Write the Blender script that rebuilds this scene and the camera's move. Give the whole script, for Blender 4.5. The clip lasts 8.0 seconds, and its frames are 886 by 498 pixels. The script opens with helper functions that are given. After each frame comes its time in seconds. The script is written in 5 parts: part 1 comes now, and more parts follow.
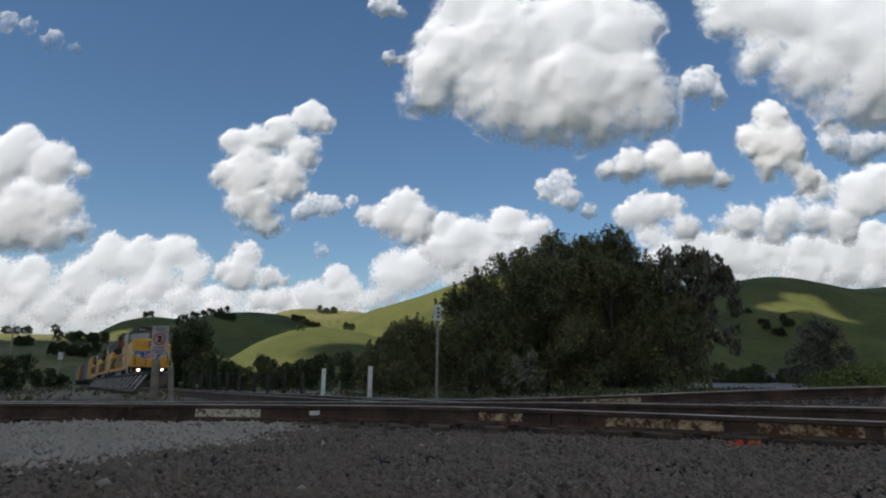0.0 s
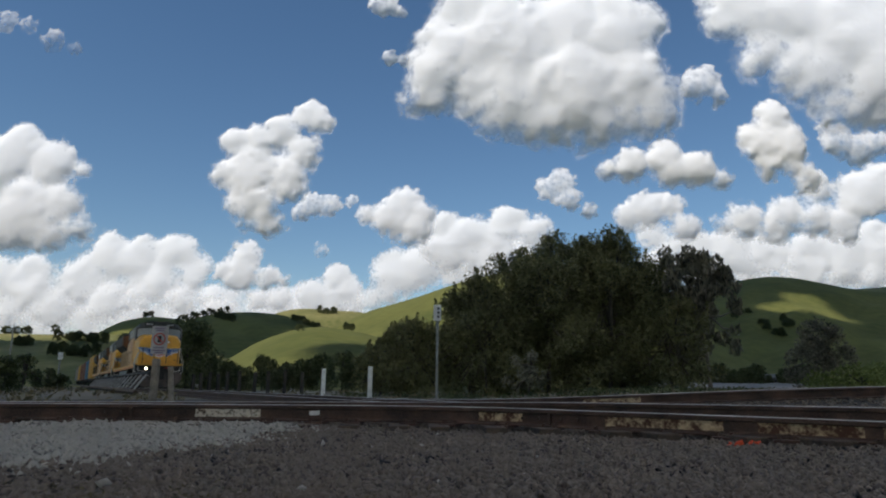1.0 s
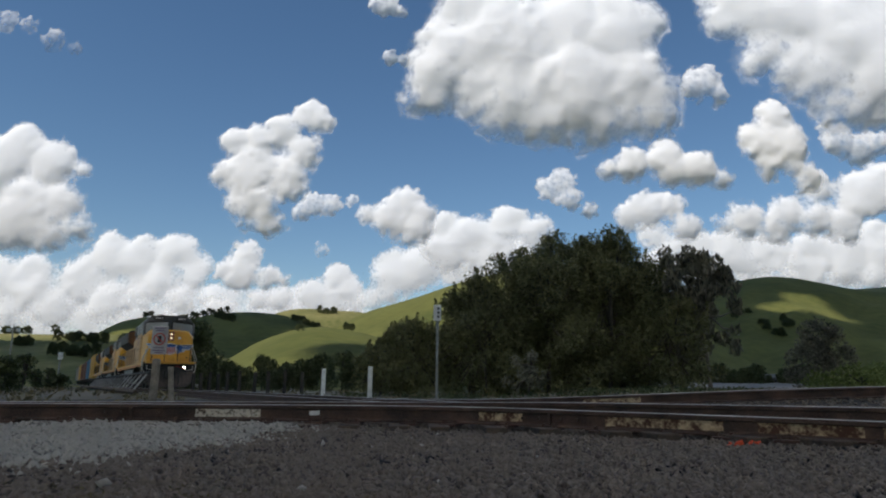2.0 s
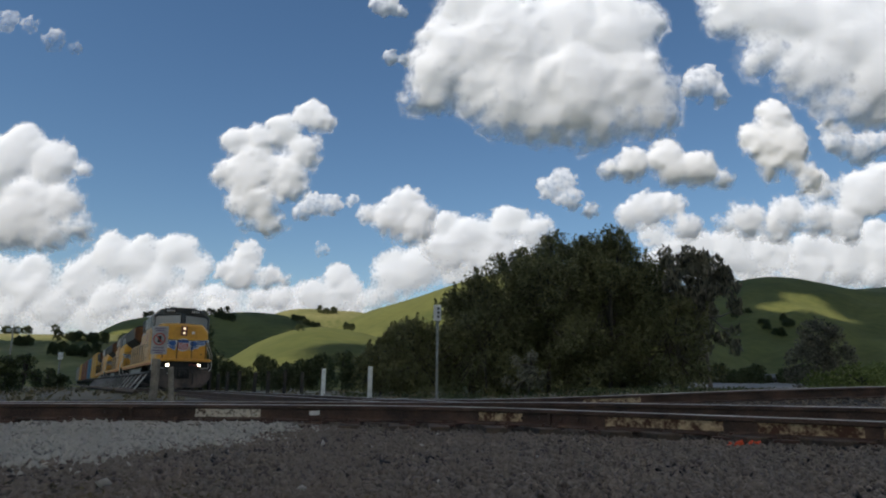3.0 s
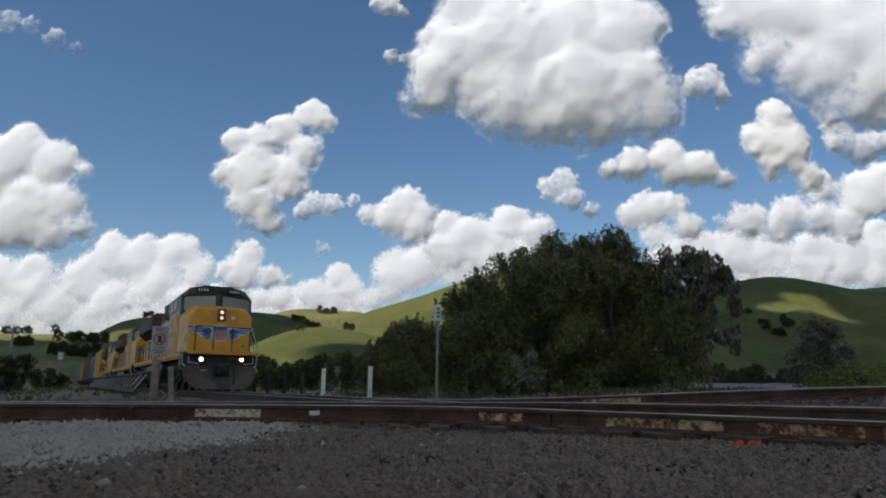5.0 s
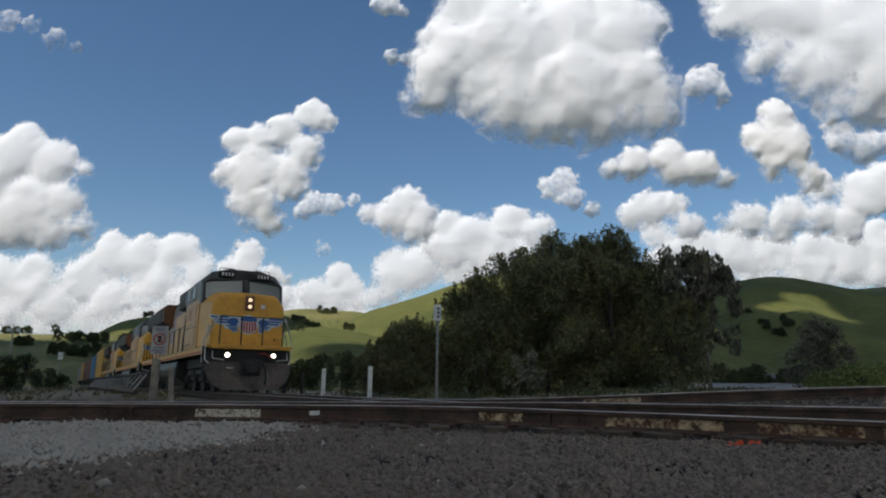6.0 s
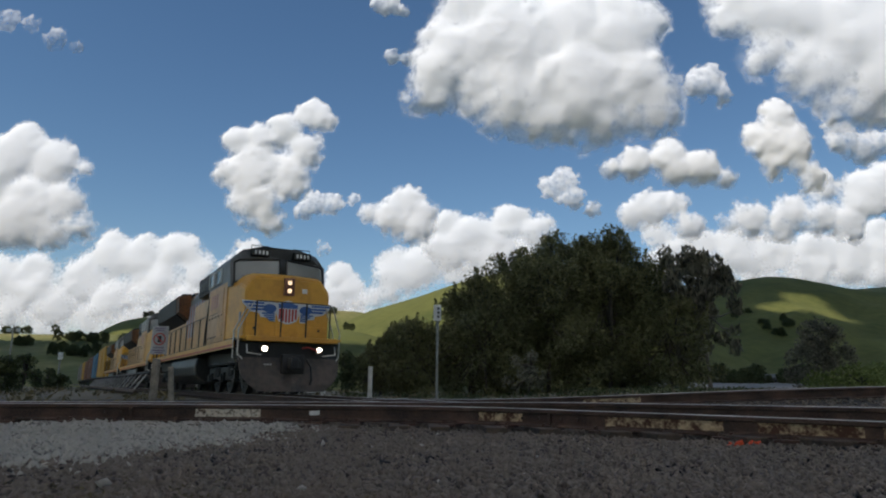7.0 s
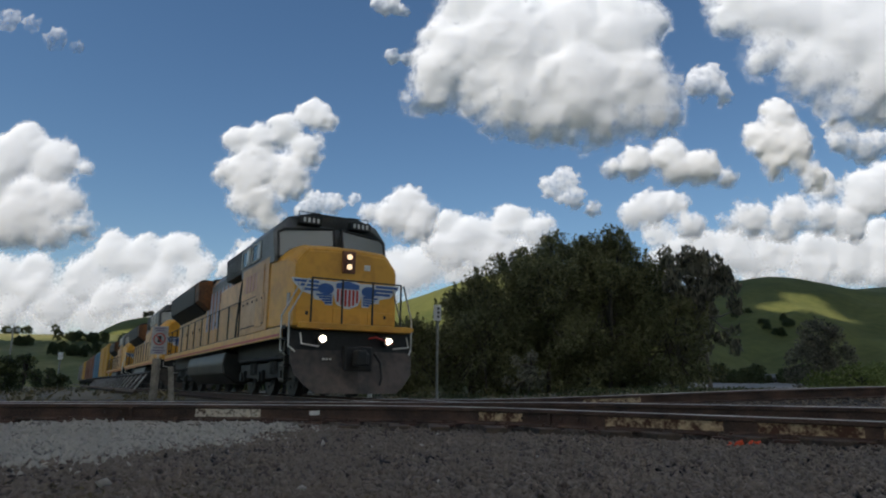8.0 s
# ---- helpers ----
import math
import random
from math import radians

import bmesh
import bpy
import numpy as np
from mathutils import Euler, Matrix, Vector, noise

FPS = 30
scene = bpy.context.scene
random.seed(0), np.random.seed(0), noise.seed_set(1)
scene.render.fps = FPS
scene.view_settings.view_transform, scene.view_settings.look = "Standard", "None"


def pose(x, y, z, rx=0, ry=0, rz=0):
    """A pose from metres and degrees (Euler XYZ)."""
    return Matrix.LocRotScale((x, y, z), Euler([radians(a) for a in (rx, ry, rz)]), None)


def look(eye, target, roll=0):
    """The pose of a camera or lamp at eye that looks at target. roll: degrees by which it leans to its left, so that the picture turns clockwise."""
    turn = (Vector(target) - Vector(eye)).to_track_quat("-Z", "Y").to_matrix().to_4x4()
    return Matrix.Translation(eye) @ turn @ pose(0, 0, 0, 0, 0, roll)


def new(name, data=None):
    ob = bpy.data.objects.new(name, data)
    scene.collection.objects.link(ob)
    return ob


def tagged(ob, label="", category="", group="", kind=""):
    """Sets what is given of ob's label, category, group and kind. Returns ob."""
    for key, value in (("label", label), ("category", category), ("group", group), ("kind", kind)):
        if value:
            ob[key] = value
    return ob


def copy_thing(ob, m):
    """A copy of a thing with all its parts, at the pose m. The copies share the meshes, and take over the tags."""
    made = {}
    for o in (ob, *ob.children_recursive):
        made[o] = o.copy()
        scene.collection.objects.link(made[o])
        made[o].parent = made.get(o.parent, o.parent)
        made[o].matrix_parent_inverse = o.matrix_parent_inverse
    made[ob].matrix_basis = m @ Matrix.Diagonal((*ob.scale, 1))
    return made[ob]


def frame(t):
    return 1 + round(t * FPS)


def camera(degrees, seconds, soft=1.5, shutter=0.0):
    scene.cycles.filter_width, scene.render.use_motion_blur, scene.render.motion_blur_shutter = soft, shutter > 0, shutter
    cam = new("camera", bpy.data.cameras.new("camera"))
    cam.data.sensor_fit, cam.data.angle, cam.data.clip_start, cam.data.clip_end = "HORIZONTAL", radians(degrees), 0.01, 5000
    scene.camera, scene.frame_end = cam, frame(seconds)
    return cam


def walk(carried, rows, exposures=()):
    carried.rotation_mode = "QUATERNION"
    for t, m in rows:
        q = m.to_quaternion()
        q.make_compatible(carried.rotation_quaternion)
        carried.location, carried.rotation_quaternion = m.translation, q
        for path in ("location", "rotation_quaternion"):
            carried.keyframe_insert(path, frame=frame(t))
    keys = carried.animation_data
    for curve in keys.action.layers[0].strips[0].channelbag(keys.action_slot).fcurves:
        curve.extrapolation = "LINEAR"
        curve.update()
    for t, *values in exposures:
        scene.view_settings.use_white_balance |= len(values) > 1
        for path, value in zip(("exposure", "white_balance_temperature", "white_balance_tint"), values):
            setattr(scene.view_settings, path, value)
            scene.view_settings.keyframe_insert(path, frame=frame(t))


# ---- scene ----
cam = camera(68.44, 8.0, soft=2.0)
STAND = Matrix.Translation((0, 0, 0.274)) @ Euler((radians(101.94), 0, 0)).to_matrix().to_4x4() @ pose(0, 0, 0, 0, 0, 0.494)
walk(cam, [(0.0, STAND), (8.0, STAND)], exposures=[(0.0, 0.0, 6950, 10), (8.0, 0.0, 6950, 10)])

# ---- sky and sun ----
SUN_TO = Vector((-0.6, -0.8, 0.0)).normalized() * math.cos(radians(48)) + Vector((0, 0, math.sin(radians(48))))
world = bpy.data.worlds.new("sky")
scene.world = world
world.use_nodes = True
wn = world.node_tree
sky = wn.nodes.new("ShaderNodeTexSky")
sky.sky_type = "NISHITA"
sky.sun_disc = False
sky.sun_elevation = radians(48)
sky.sun_rotation = math.atan2(SUN_TO.x, SUN_TO.y)
sky.air_density, sky.dust_density, sky.ozone_density = 1.15, 0.0, 4.5
deeper = wn.nodes.new("ShaderNodeHueSaturation")
deeper.inputs["Saturation"].default_value = 1.12
wn.links.new(sky.outputs[0], deeper.inputs["Color"])
wn.links.new(deeper.outputs[0], wn.nodes["Background"].inputs[0])
wn.nodes["Background"].inputs[1].default_value = 0.098
sun = new("sun", bpy.data.lights.new("sun", "SUN"))
sun.data.energy, sun.data.angle, sun.data.color = 3.65, radians(0.55), (1.0, 0.97, 0.93)
sun.matrix_world = look(SUN_TO * 100, (0, 0, 0))


# ---- materials ----
def material(name, colour, dark=None, rough=0.7, metal=0.0, scale=6.0, fine=60.0, bump=0.2, per_piece=0.0, spec=0.5, edges=None):
    """Two scales of noise between dark and colour, with fine relief."""
    m = bpy.data.materials.new(name)
    m.use_nodes = True
    n, l = m.node_tree.nodes, m.node_tree.links
    b = n["Principled BSDF"]
    b.inputs["Roughness"].default_value, b.inputs["Metallic"].default_value = rough, metal
    b.inputs["Specular IOR Level"].default_value = spec
    dark = dark or tuple(c * 0.6 for c in colour)
    co = n.new("ShaderNodeTexCoord")
    n1, n2 = n.new("ShaderNodeTexNoise"), n.new("ShaderNodeTexNoise")
    for t, s in ((n1, scale), (n2, fine)):
        t.inputs["Scale"].default_value, t.inputs["Detail"].default_value = s, 5
        l.new(co.outputs["Object"], t.inputs["Vector"])
    add = n.new("ShaderNodeMath")
    add.operation = "MULTIPLY_ADD"
    l.new(n2.outputs[0], add.inputs[0])
    add.inputs[1].default_value = 0.6
    l.new(n1.outputs[0], add.inputs[2])
    fac = add.outputs[0]
    if per_piece:
        geo = n.new("ShaderNodeNewGeometry")
        ad2 = n.new("ShaderNodeMath")
        ad2.operation = "MULTIPLY_ADD"
        l.new(geo.outputs["Random Per Island"], ad2.inputs[0])
        ad2.inputs[1].default_value = per_piece
        l.new(fac, ad2.inputs[2])
        fac = ad2.outputs[0]
    ramp = n.new("ShaderNodeValToRGB")
    e = ramp.color_ramp.elements
    low, high = edges or (0.55 + 0.3 * per_piece, 1.0 + 0.8 * per_piece)
    e[0].position, e[0].color = low, (*dark, 1)
    e[1].position, e[1].color = high, (*colour, 1)
    l.new(fac, ramp.inputs[0])
    l.new(ramp.outputs[0], b.inputs["Base Color"])
    if bump:
        bp = n.new("ShaderNodeBump")
        bp.inputs["Strength"].default_value, bp.inputs["Distance"].default_value = bump, 0.01
        l.new(n2.outputs[0], bp.inputs["Height"])
        l.new(bp.outputs[0], b.inputs["Normal"])
    return m


def glow(name, colour, strength):
    m = material(name, colour, colour, 0.3, bump=0)
    b = m.node_tree.nodes["Principled BSDF"]
    b.inputs["Emission Color"].default_value, b.inputs["Emission Strength"].default_value = (*colour, 1), strength
    return m


M_GRAVEL = material("dark_gravel", (0.168, 0.133, 0.107), (0.005, 0.0042, 0.0036), 0.85, scale=1.2, fine=40, per_piece=1.0, edges=(0.68, 1.85))
M_PALE = material("pale_gravel", (0.37, 0.345, 0.30), (0.015, 0.014, 0.012), 0.9, scale=3, fine=40, per_piece=1.0, edges=(0.5, 1.85))
M_BED = material("gravel_bed", (0.065, 0.052, 0.043), (0.016, 0.013, 0.011), 0.95, scale=2, fine=30, bump=1.0)
M_EARTH = material("dry_earth_and_grass", (0.16, 0.14, 0.10), (0.06, 0.06, 0.04), 0.95, scale=0.08, fine=1.5, bump=0.6)
M_RUST = material("rusty_rail_steel", (0.105, 0.058, 0.042), (0.028, 0.017, 0.013), 0.7, 0.3, scale=3, fine=45, bump=0.5)
# worn heads; the pale albedo stands in for sky reflected along them
M_SHINE = material("worn_sky_pale_rail_head", (0.44, 0.42, 0.40), (0.22, 0.20, 0.185), 0.5, 0.25, scale=2, fine=50, bump=0.1)
M_TIE = material("weathered_timber_tie", (0.12, 0.085, 0.06), (0.03, 0.022, 0.018), 0.95, scale=3, fine=30, bump=0.8)
M_CREAM = material("flaking_cream_paint", (0.50, 0.37, 0.23), (0.07, 0.026, 0.012), 0.85, scale=8, fine=34, bump=0.6, edges=(0.70, 0.95))
M_CHALK = material("flaking_white_paint", (0.62, 0.54, 0.44), (0.06, 0.03, 0.02), 0.85, scale=14, fine=45, bump=0.6, edges=(0.62, 0.84))
M_WHITE = material("weathered_white_paint", (0.72, 0.72, 0.70), (0.5, 0.5, 0.48), 0.6, scale=4, fine=40)
M_ORANGE = material("orange_marking_paint", (0.85, 0.11, 0.03), (0.5, 0.05, 0.02), 0.7, scale=30, fine=90)
M_YELLOW = material("yellow_loco_paint", (0.68, 0.335, 0.035), (0.45, 0.20, 0.022), 0.36, scale=0.8, fine=5, bump=0.05, edges=(0.5, 0.85))
# faded yellow, paled further for the light reflected along the side
M_SIDE = material("faded_skylit_side_paint", (0.70, 0.38, 0.13), (0.40, 0.20, 0.065), 0.42, scale=0.9, fine=6, bump=0.05, spec=0.45)
M_PRIMER = material("grey_primer_patch", (0.60, 0.39, 0.21), (0.42, 0.23, 0.10), 0.5, scale=2, fine=12, bump=0.05)
M_GREY = material("dark_grey_roof_paint", (0.15, 0.155, 0.155), (0.085, 0.088, 0.09), 0.45, scale=1.5, fine=14, bump=0.05)
M_BLACK = material("grimy_black_steel", (0.026, 0.024, 0.023), (0.008, 0.007, 0.007), 0.6, scale=2, fine=20, bump=0.15)
M_PLOW = material("rubbed_dark_plow_steel", (0.10, 0.072, 0.057), (0.010, 0.009, 0.008), 0.5, 0.1, scale=1.3, fine=7, bump=0.15)
M_TANK = material("grey_tank_paint", (0.042, 0.037, 0.033), (0.013, 0.012, 0.011), 0.45, scale=1.2, fine=12, bump=0.08)
M_STEEL = material("pale_handrail_steel", (0.62, 0.61, 0.58), (0.42, 0.41, 0.38), 0.45, 0.2, scale=5, fine=40, bump=0.05)
M_BLUE = material("blue_emblem_paint", (0.035, 0.12, 0.36), (0.025, 0.085, 0.26), 0.4, scale=4, fine=30, bump=0.03)
M_PALEBLUE = material("pale_emblem_edge", (0.62, 0.66, 0.68), (0.5, 0.54, 0.57), 0.4, scale=4, fine=30, bump=0.03)
M_RED = material("red_emblem_paint", (0.50, 0.045, 0.035), (0.36, 0.03, 0.025), 0.45, scale=4, fine=30, bump=0.03)
M_WOOD = material("grey_weathered_post", (0.30, 0.26, 0.21), (0.10, 0.085, 0.07), 0.9, scale=6, fine=50, bump=0.7)
M_DARKPOST = material("creosoted_post", (0.06, 0.05, 0.042), (0.02, 0.017, 0.015), 0.9, scale=6, fine=50, bump=0.5)
M_GALV = material("galvanised_post", (0.30, 0.30, 0.29), (0.17, 0.17, 0.165), 0.55, 0.5, scale=6, fine=50)
M_BARK = material("eucalyptus_bark", (0.30, 0.26, 0.22), (0.11, 0.09, 0.075), 0.9, scale=2, fine=20, bump=0.7)
M_LETTER = material("faded_lavender_lettering", (0.40, 0.42, 0.50), (0.26, 0.24, 0.28), 0.5, scale=3, fine=20, bump=0)
M_FLANK = material("scorched_orange_panel", (0.24, 0.085, 0.02), (0.02, 0.011, 0.008), 0.6, scale=1.5, fine=10)
M_DARKBARK = material("dark_acacia_bark", (0.09, 0.075, 0.06), (0.03, 0.026, 0.022), 0.9, scale=2, fine=20, bump=0.7)
M_BOX = material("brown_freight_paint", (0.23, 0.085, 0.045), (0.12, 0.042, 0.025), 0.6, scale=0.6, fine=8)
M_BOXY = material("yellow_freight_paint", (0.62, 0.36, 0.06), (0.42, 0.22, 0.035), 0.6, scale=0.6, fine=8)
M_BOXG = material("grey_freight_paint", (0.30, 0.30, 0.28), (0.17, 0.17, 0.16), 0.6, scale=0.6, fine=8)
M_BOXB = material("blue_freight_paint", (0.05, 0.20, 0.34), (0.03, 0.12, 0.22), 0.6, scale=0.6, fine=8)
M_LAMP = glow("lit_headlamp", (1.0, 0.90, 0.74), 8.0)
M_LAMPDIM = glow("lit_nose_lamp", (1.0, 0.72, 0.48), 1.1)
M_SIGN = material("weathered_sign_face", (0.46, 0.44, 0.43), (0.27, 0.255, 0.25), 0.6, scale=5, fine=40)


def glass_material(name, colour):
    m = bpy.data.materials.new(name)
    m.use_nodes = True
    b = m.node_tree.nodes["Principled BSDF"]
    b.inputs["Base Color"].default_value = colour
    b.inputs["Roughness"].default_value = 0.06
    b.inputs["Specular IOR Level"].default_value = 0.9
    return m


# grey base colour stands in for the sky reflected in the panes
M_GLASS = glass_material("sky_grey_glass", (0.20, 0.22, 0.215, 1))
M_DARKGLASS = glass_material("dark_side_glass", (0.02, 0.022, 0.022, 1))
M_DARKGLASS.node_tree.nodes["Principled BSDF"].inputs["Specular IOR Level"].default_value = 0.3
M_PINK = material("sun_bleached_red_paint", (0.56, 0.27, 0.20), (0.42, 0.22, 0.14), 0.5, scale=3, fine=20, bump=0)


def leaf_material(name, colour, dark):
    m = material(name, colour, dark, 0.55, scale=0.25, fine=3.0, bump=0, per_piece=0.5, spec=0.25)
    b = m.node_tree.nodes["Principled BSDF"]
    n, l = m.node_tree.nodes, m.node_tree.links
    t = n.new("ShaderNodeBsdfTranslucent")
    l.new(b.inputs["Base Color"].links[0].from_socket, t.inputs[0])
    mix = n.new("ShaderNodeMixShader")
    mix.inputs[0].default_value = 0.25
    l.new(b.outputs[0], mix.inputs[1])
    l.new(t.outputs[0], mix.inputs[2])
    l.new(mix.outputs[0], n["Material Output"].inputs[0])
    return m


M_FADED = material("faded_purple_print", (0.22, 0.17, 0.25), (0.13, 0.10, 0.15), 0.6, scale=8, fine=40, bump=0)
M_LEAF = leaf_material("acacia_leaves", (0.17, 0.168, 0.074), (0.04, 0.043, 0.02))
M_EUCA = leaf_material("eucalyptus_leaves", (0.17, 0.157, 0.112), (0.05, 0.047, 0.034))
M_OLIVE = leaf_material("grey_green_leaves", (0.24, 0.24, 0.18), (0.09, 0.095, 0.07))
M_OAK = leaf_material("oak_leaves", (0.085, 0.10, 0.04), (0.03, 0.04, 0.016))
M_WEED = leaf_material("dry_weeds", (0.17, 0.14, 0.075), (0.05, 0.05, 0.025))
M_LIME = leaf_material("fresh_green_leaves", (0.18, 0.22, 0.06), (0.07, 0.10, 0.028))


def grass_material(name, colour, dark, size):
    m = material(name, colour, dark, 0.95, scale=size, fine=size * 9, bump=0.5, spec=0.1)
    return m


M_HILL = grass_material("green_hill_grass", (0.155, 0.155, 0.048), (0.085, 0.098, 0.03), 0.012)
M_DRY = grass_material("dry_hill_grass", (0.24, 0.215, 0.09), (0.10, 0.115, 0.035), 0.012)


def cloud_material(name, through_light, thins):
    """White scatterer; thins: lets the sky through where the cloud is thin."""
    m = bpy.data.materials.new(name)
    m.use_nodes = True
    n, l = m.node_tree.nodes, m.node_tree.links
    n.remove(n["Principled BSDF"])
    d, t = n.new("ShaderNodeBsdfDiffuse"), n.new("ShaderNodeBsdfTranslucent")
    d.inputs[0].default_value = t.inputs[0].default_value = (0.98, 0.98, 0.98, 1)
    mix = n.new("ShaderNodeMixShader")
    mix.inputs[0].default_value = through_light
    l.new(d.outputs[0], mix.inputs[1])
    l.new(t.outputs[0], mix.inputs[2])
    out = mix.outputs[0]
    if thins:
        co, tex, thick = n.new("ShaderNodeTexCoord"), n.new("ShaderNodeTexNoise"), n.new("ShaderNodeAttribute")
        thick.attribute_name = "thickness"
        tex.inputs["Scale"].default_value, tex.inputs["Detail"].default_value = 0.06, 6
        l.new(co.outputs["Object"], tex.inputs["Vector"])
        add, fade, clear, veil = n.new("ShaderNodeMath"), n.new("ShaderNodeMapRange"), n.new("ShaderNodeBsdfTransparent"), n.new("ShaderNodeMixShader")
        add.operation = "MULTIPLY_ADD"
        add.inputs[1].default_value = 1.3
        l.new(tex.outputs[0], add.inputs[0])
        l.new(thick.outputs["Fac"], add.inputs[2])
        fade.interpolation_type = "SMOOTHSTEP"
        fade.inputs["From Min"].default_value, fade.inputs["From Max"].default_value = 0.55, 1.65
        l.new(add.outputs[0], fade.inputs["Value"])
        l.new(fade.outputs[0], veil.inputs[0])
        l.new(clear.outputs[0], veil.inputs[1])
        l.new(out, veil.inputs[2])
        out = veil.outputs[0]
    l.new(out, n["Material Output"].inputs[0])
    return m


M_CLOUD = cloud_material("cumulus", 0.22, True)
# for the unseen clouds: passes most sunlight on as soft white fill
M_DECK = cloud_material("unseen_cloud", 0.8, False)


# ---- building helpers ----
def mesh_of(name, verts, faces, mat, smooth=False):
    me = bpy.data.meshes.new(name)
    me.from_pydata([tuple(v) for v in verts], [], [tuple(f) for f in faces])
    me.materials.append(mat)
    if smooth:
        me.shade_smooth()
    return me


def part(name, bm, mat, parent=None, label=""):
    """Links a bmesh as one mesh object, under a thing or a part if given."""
    me = bpy.data.meshes.new(name)
    bm.to_mesh(me)
    bm.free()
    me.materials.append(mat)
    ob = new(name, me)
    if parent:
        ob.parent = parent
    if label:
        ob["label"] = label
    return ob


def box(bm, x0, x1, y0, y1, z0, z1, bevel=0.0):
    r = bmesh.ops.create_cube(bm, size=1)
    vs = r["verts"]
    for v in vs:
        v.co = Vector(((x0 + x1) / 2 + v.co.x * (x1 - x0), (y0 + y1) / 2 + v.co.y * (y1 - y0), (z0 + z1) / 2 + v.co.z * (z1 - z0)))
    if bevel:
        es = list({e for v in vs for e in v.link_edges})
        bmesh.ops.bevel(bm, geom=es, offset=bevel, segments=2, affect="EDGES", profile=0.5)
    return bm


def boxed(*a, bevel=0.0):
    return box(bmesh.new(), *a, bevel=bevel)


def prism(bm, outline, axis, a, b, bevel=0.0):
    """An outline of (p, q) swept along axis from a to b; p, q are the other two axes in order."""
    def at(p, q, w):
        return {"x": (w, p, q), "y": (p, w, q), "z": (p, q, w)}[axis]
    lo, hi = [bm.verts.new(at(p, q, a)) for p, q in outline], [bm.verts.new(at(p, q, b)) for p, q in outline]
    fs = [bm.faces.new(lo), bm.faces.new(hi[::-1])]
    k = len(outline)
    for i in range(k):
        fs.append(bm.faces.new((lo[i], hi[i], hi[(i + 1) % k], lo[(i + 1) % k])))
    bmesh.ops.recalc_face_normals(bm, faces=fs)
    if bevel:
        bmesh.ops.bevel(bm, geom=list({e for f in fs for e in f.edges}), offset=bevel, segments=2, affect="EDGES", profile=0.5)
    return bm


def rod(bm, points, r, sides=8):
    """A round bar through the points."""
    for a, b in zip(points, points[1:]):
        a, b = Vector(a), Vector(b)
        m = Matrix.Translation((a + b) / 2) @ (b - a).to_track_quat("Z", "Y").to_matrix().to_4x4()
        bmesh.ops.create_cone(bm, cap_ends=True, segments=sides, radius1=r, radius2=r, depth=(b - a).length + r * 0.6, matrix=m)
    return bm


def drum(bm, c, r, depth, axis="y", sides=24):
    m = {"x": pose(*c, 0, 90, 0), "y": pose(*c, 90, 0, 0), "z": pose(*c)}[axis]
    bmesh.ops.create_cone(bm, cap_ends=True, segments=sides, radius1=r, radius2=r, depth=depth, matrix=m)
    return bm


def empty(name, m=None):
    ob = new(name)
    ob.empty_display_size = 0.3
    if m is not None:
        ob.matrix_basis = m
    return ob


# ---- ground ----
TRACK_TURN = -60.03            # the train's way, degrees about z
WAY = Vector((math.cos(radians(TRACK_TURN)), math.sin(radians(TRACK_TURN)), 0))
SIDE = Vector((-WAY.y, WAY.x, 0))
FRONT8 = Vector((-1.96, 15.13, 0))   # the pilot of the leading engine at the end


def ground_height(x, y):
    d = math.hypot(x, y)
    z = -0.225 + 0.012 * noise.noise(Vector((x * 0.9, y * 0.9, 0)))
    z += 0.06 * max(0.0, 1 - abs(y - 8.4 + 0.16 * max(0.0, x) ** 2) / 2.2)
    if x > 2 and y > 7.5:
        z += 0.35 * min(1, (y - 7.5) / 4) * min(1, (x - 2) / 5)
    if d > 60:
        z -= min(1.2, (d - 60) * 0.01)
    return z


def build_ground():
    rings = [1.2 * 1.09 ** i for i in range(100)]
    rings = [r for r in rings if r < 4800] + [4800]
    n = 120
    vs, fs = [(0, 0, ground_height(0, 0))], []
    for r in rings:
        for i in range(n):
            a = 2 * math.pi * i / n
            vs.append((r * math.cos(a), r * math.sin(a), ground_height(r * math.cos(a), r * math.sin(a))))
    for i in range(n):
        fs.append((0, 1 + i, 1 + (i + 1) % n))
    for k in range(len(rings) - 1):
        for i in range(n):
            a, b = 1 + k * n + i, 1 + k * n + (i + 1) % n
            fs.append((a, a + n, b + n, b))
    me = mesh_of("ground", vs, fs, M_BED, True)
    me.materials.append(M_EARTH)
    for p in me.polygons:
        p.material_index = 0 if math.hypot(p.center.x, p.center.y) < 24 else 1
    tagged(new("ground", me), "dark gravel and dry earth around the railway tracks", "ground", kind="structure")


build_ground()


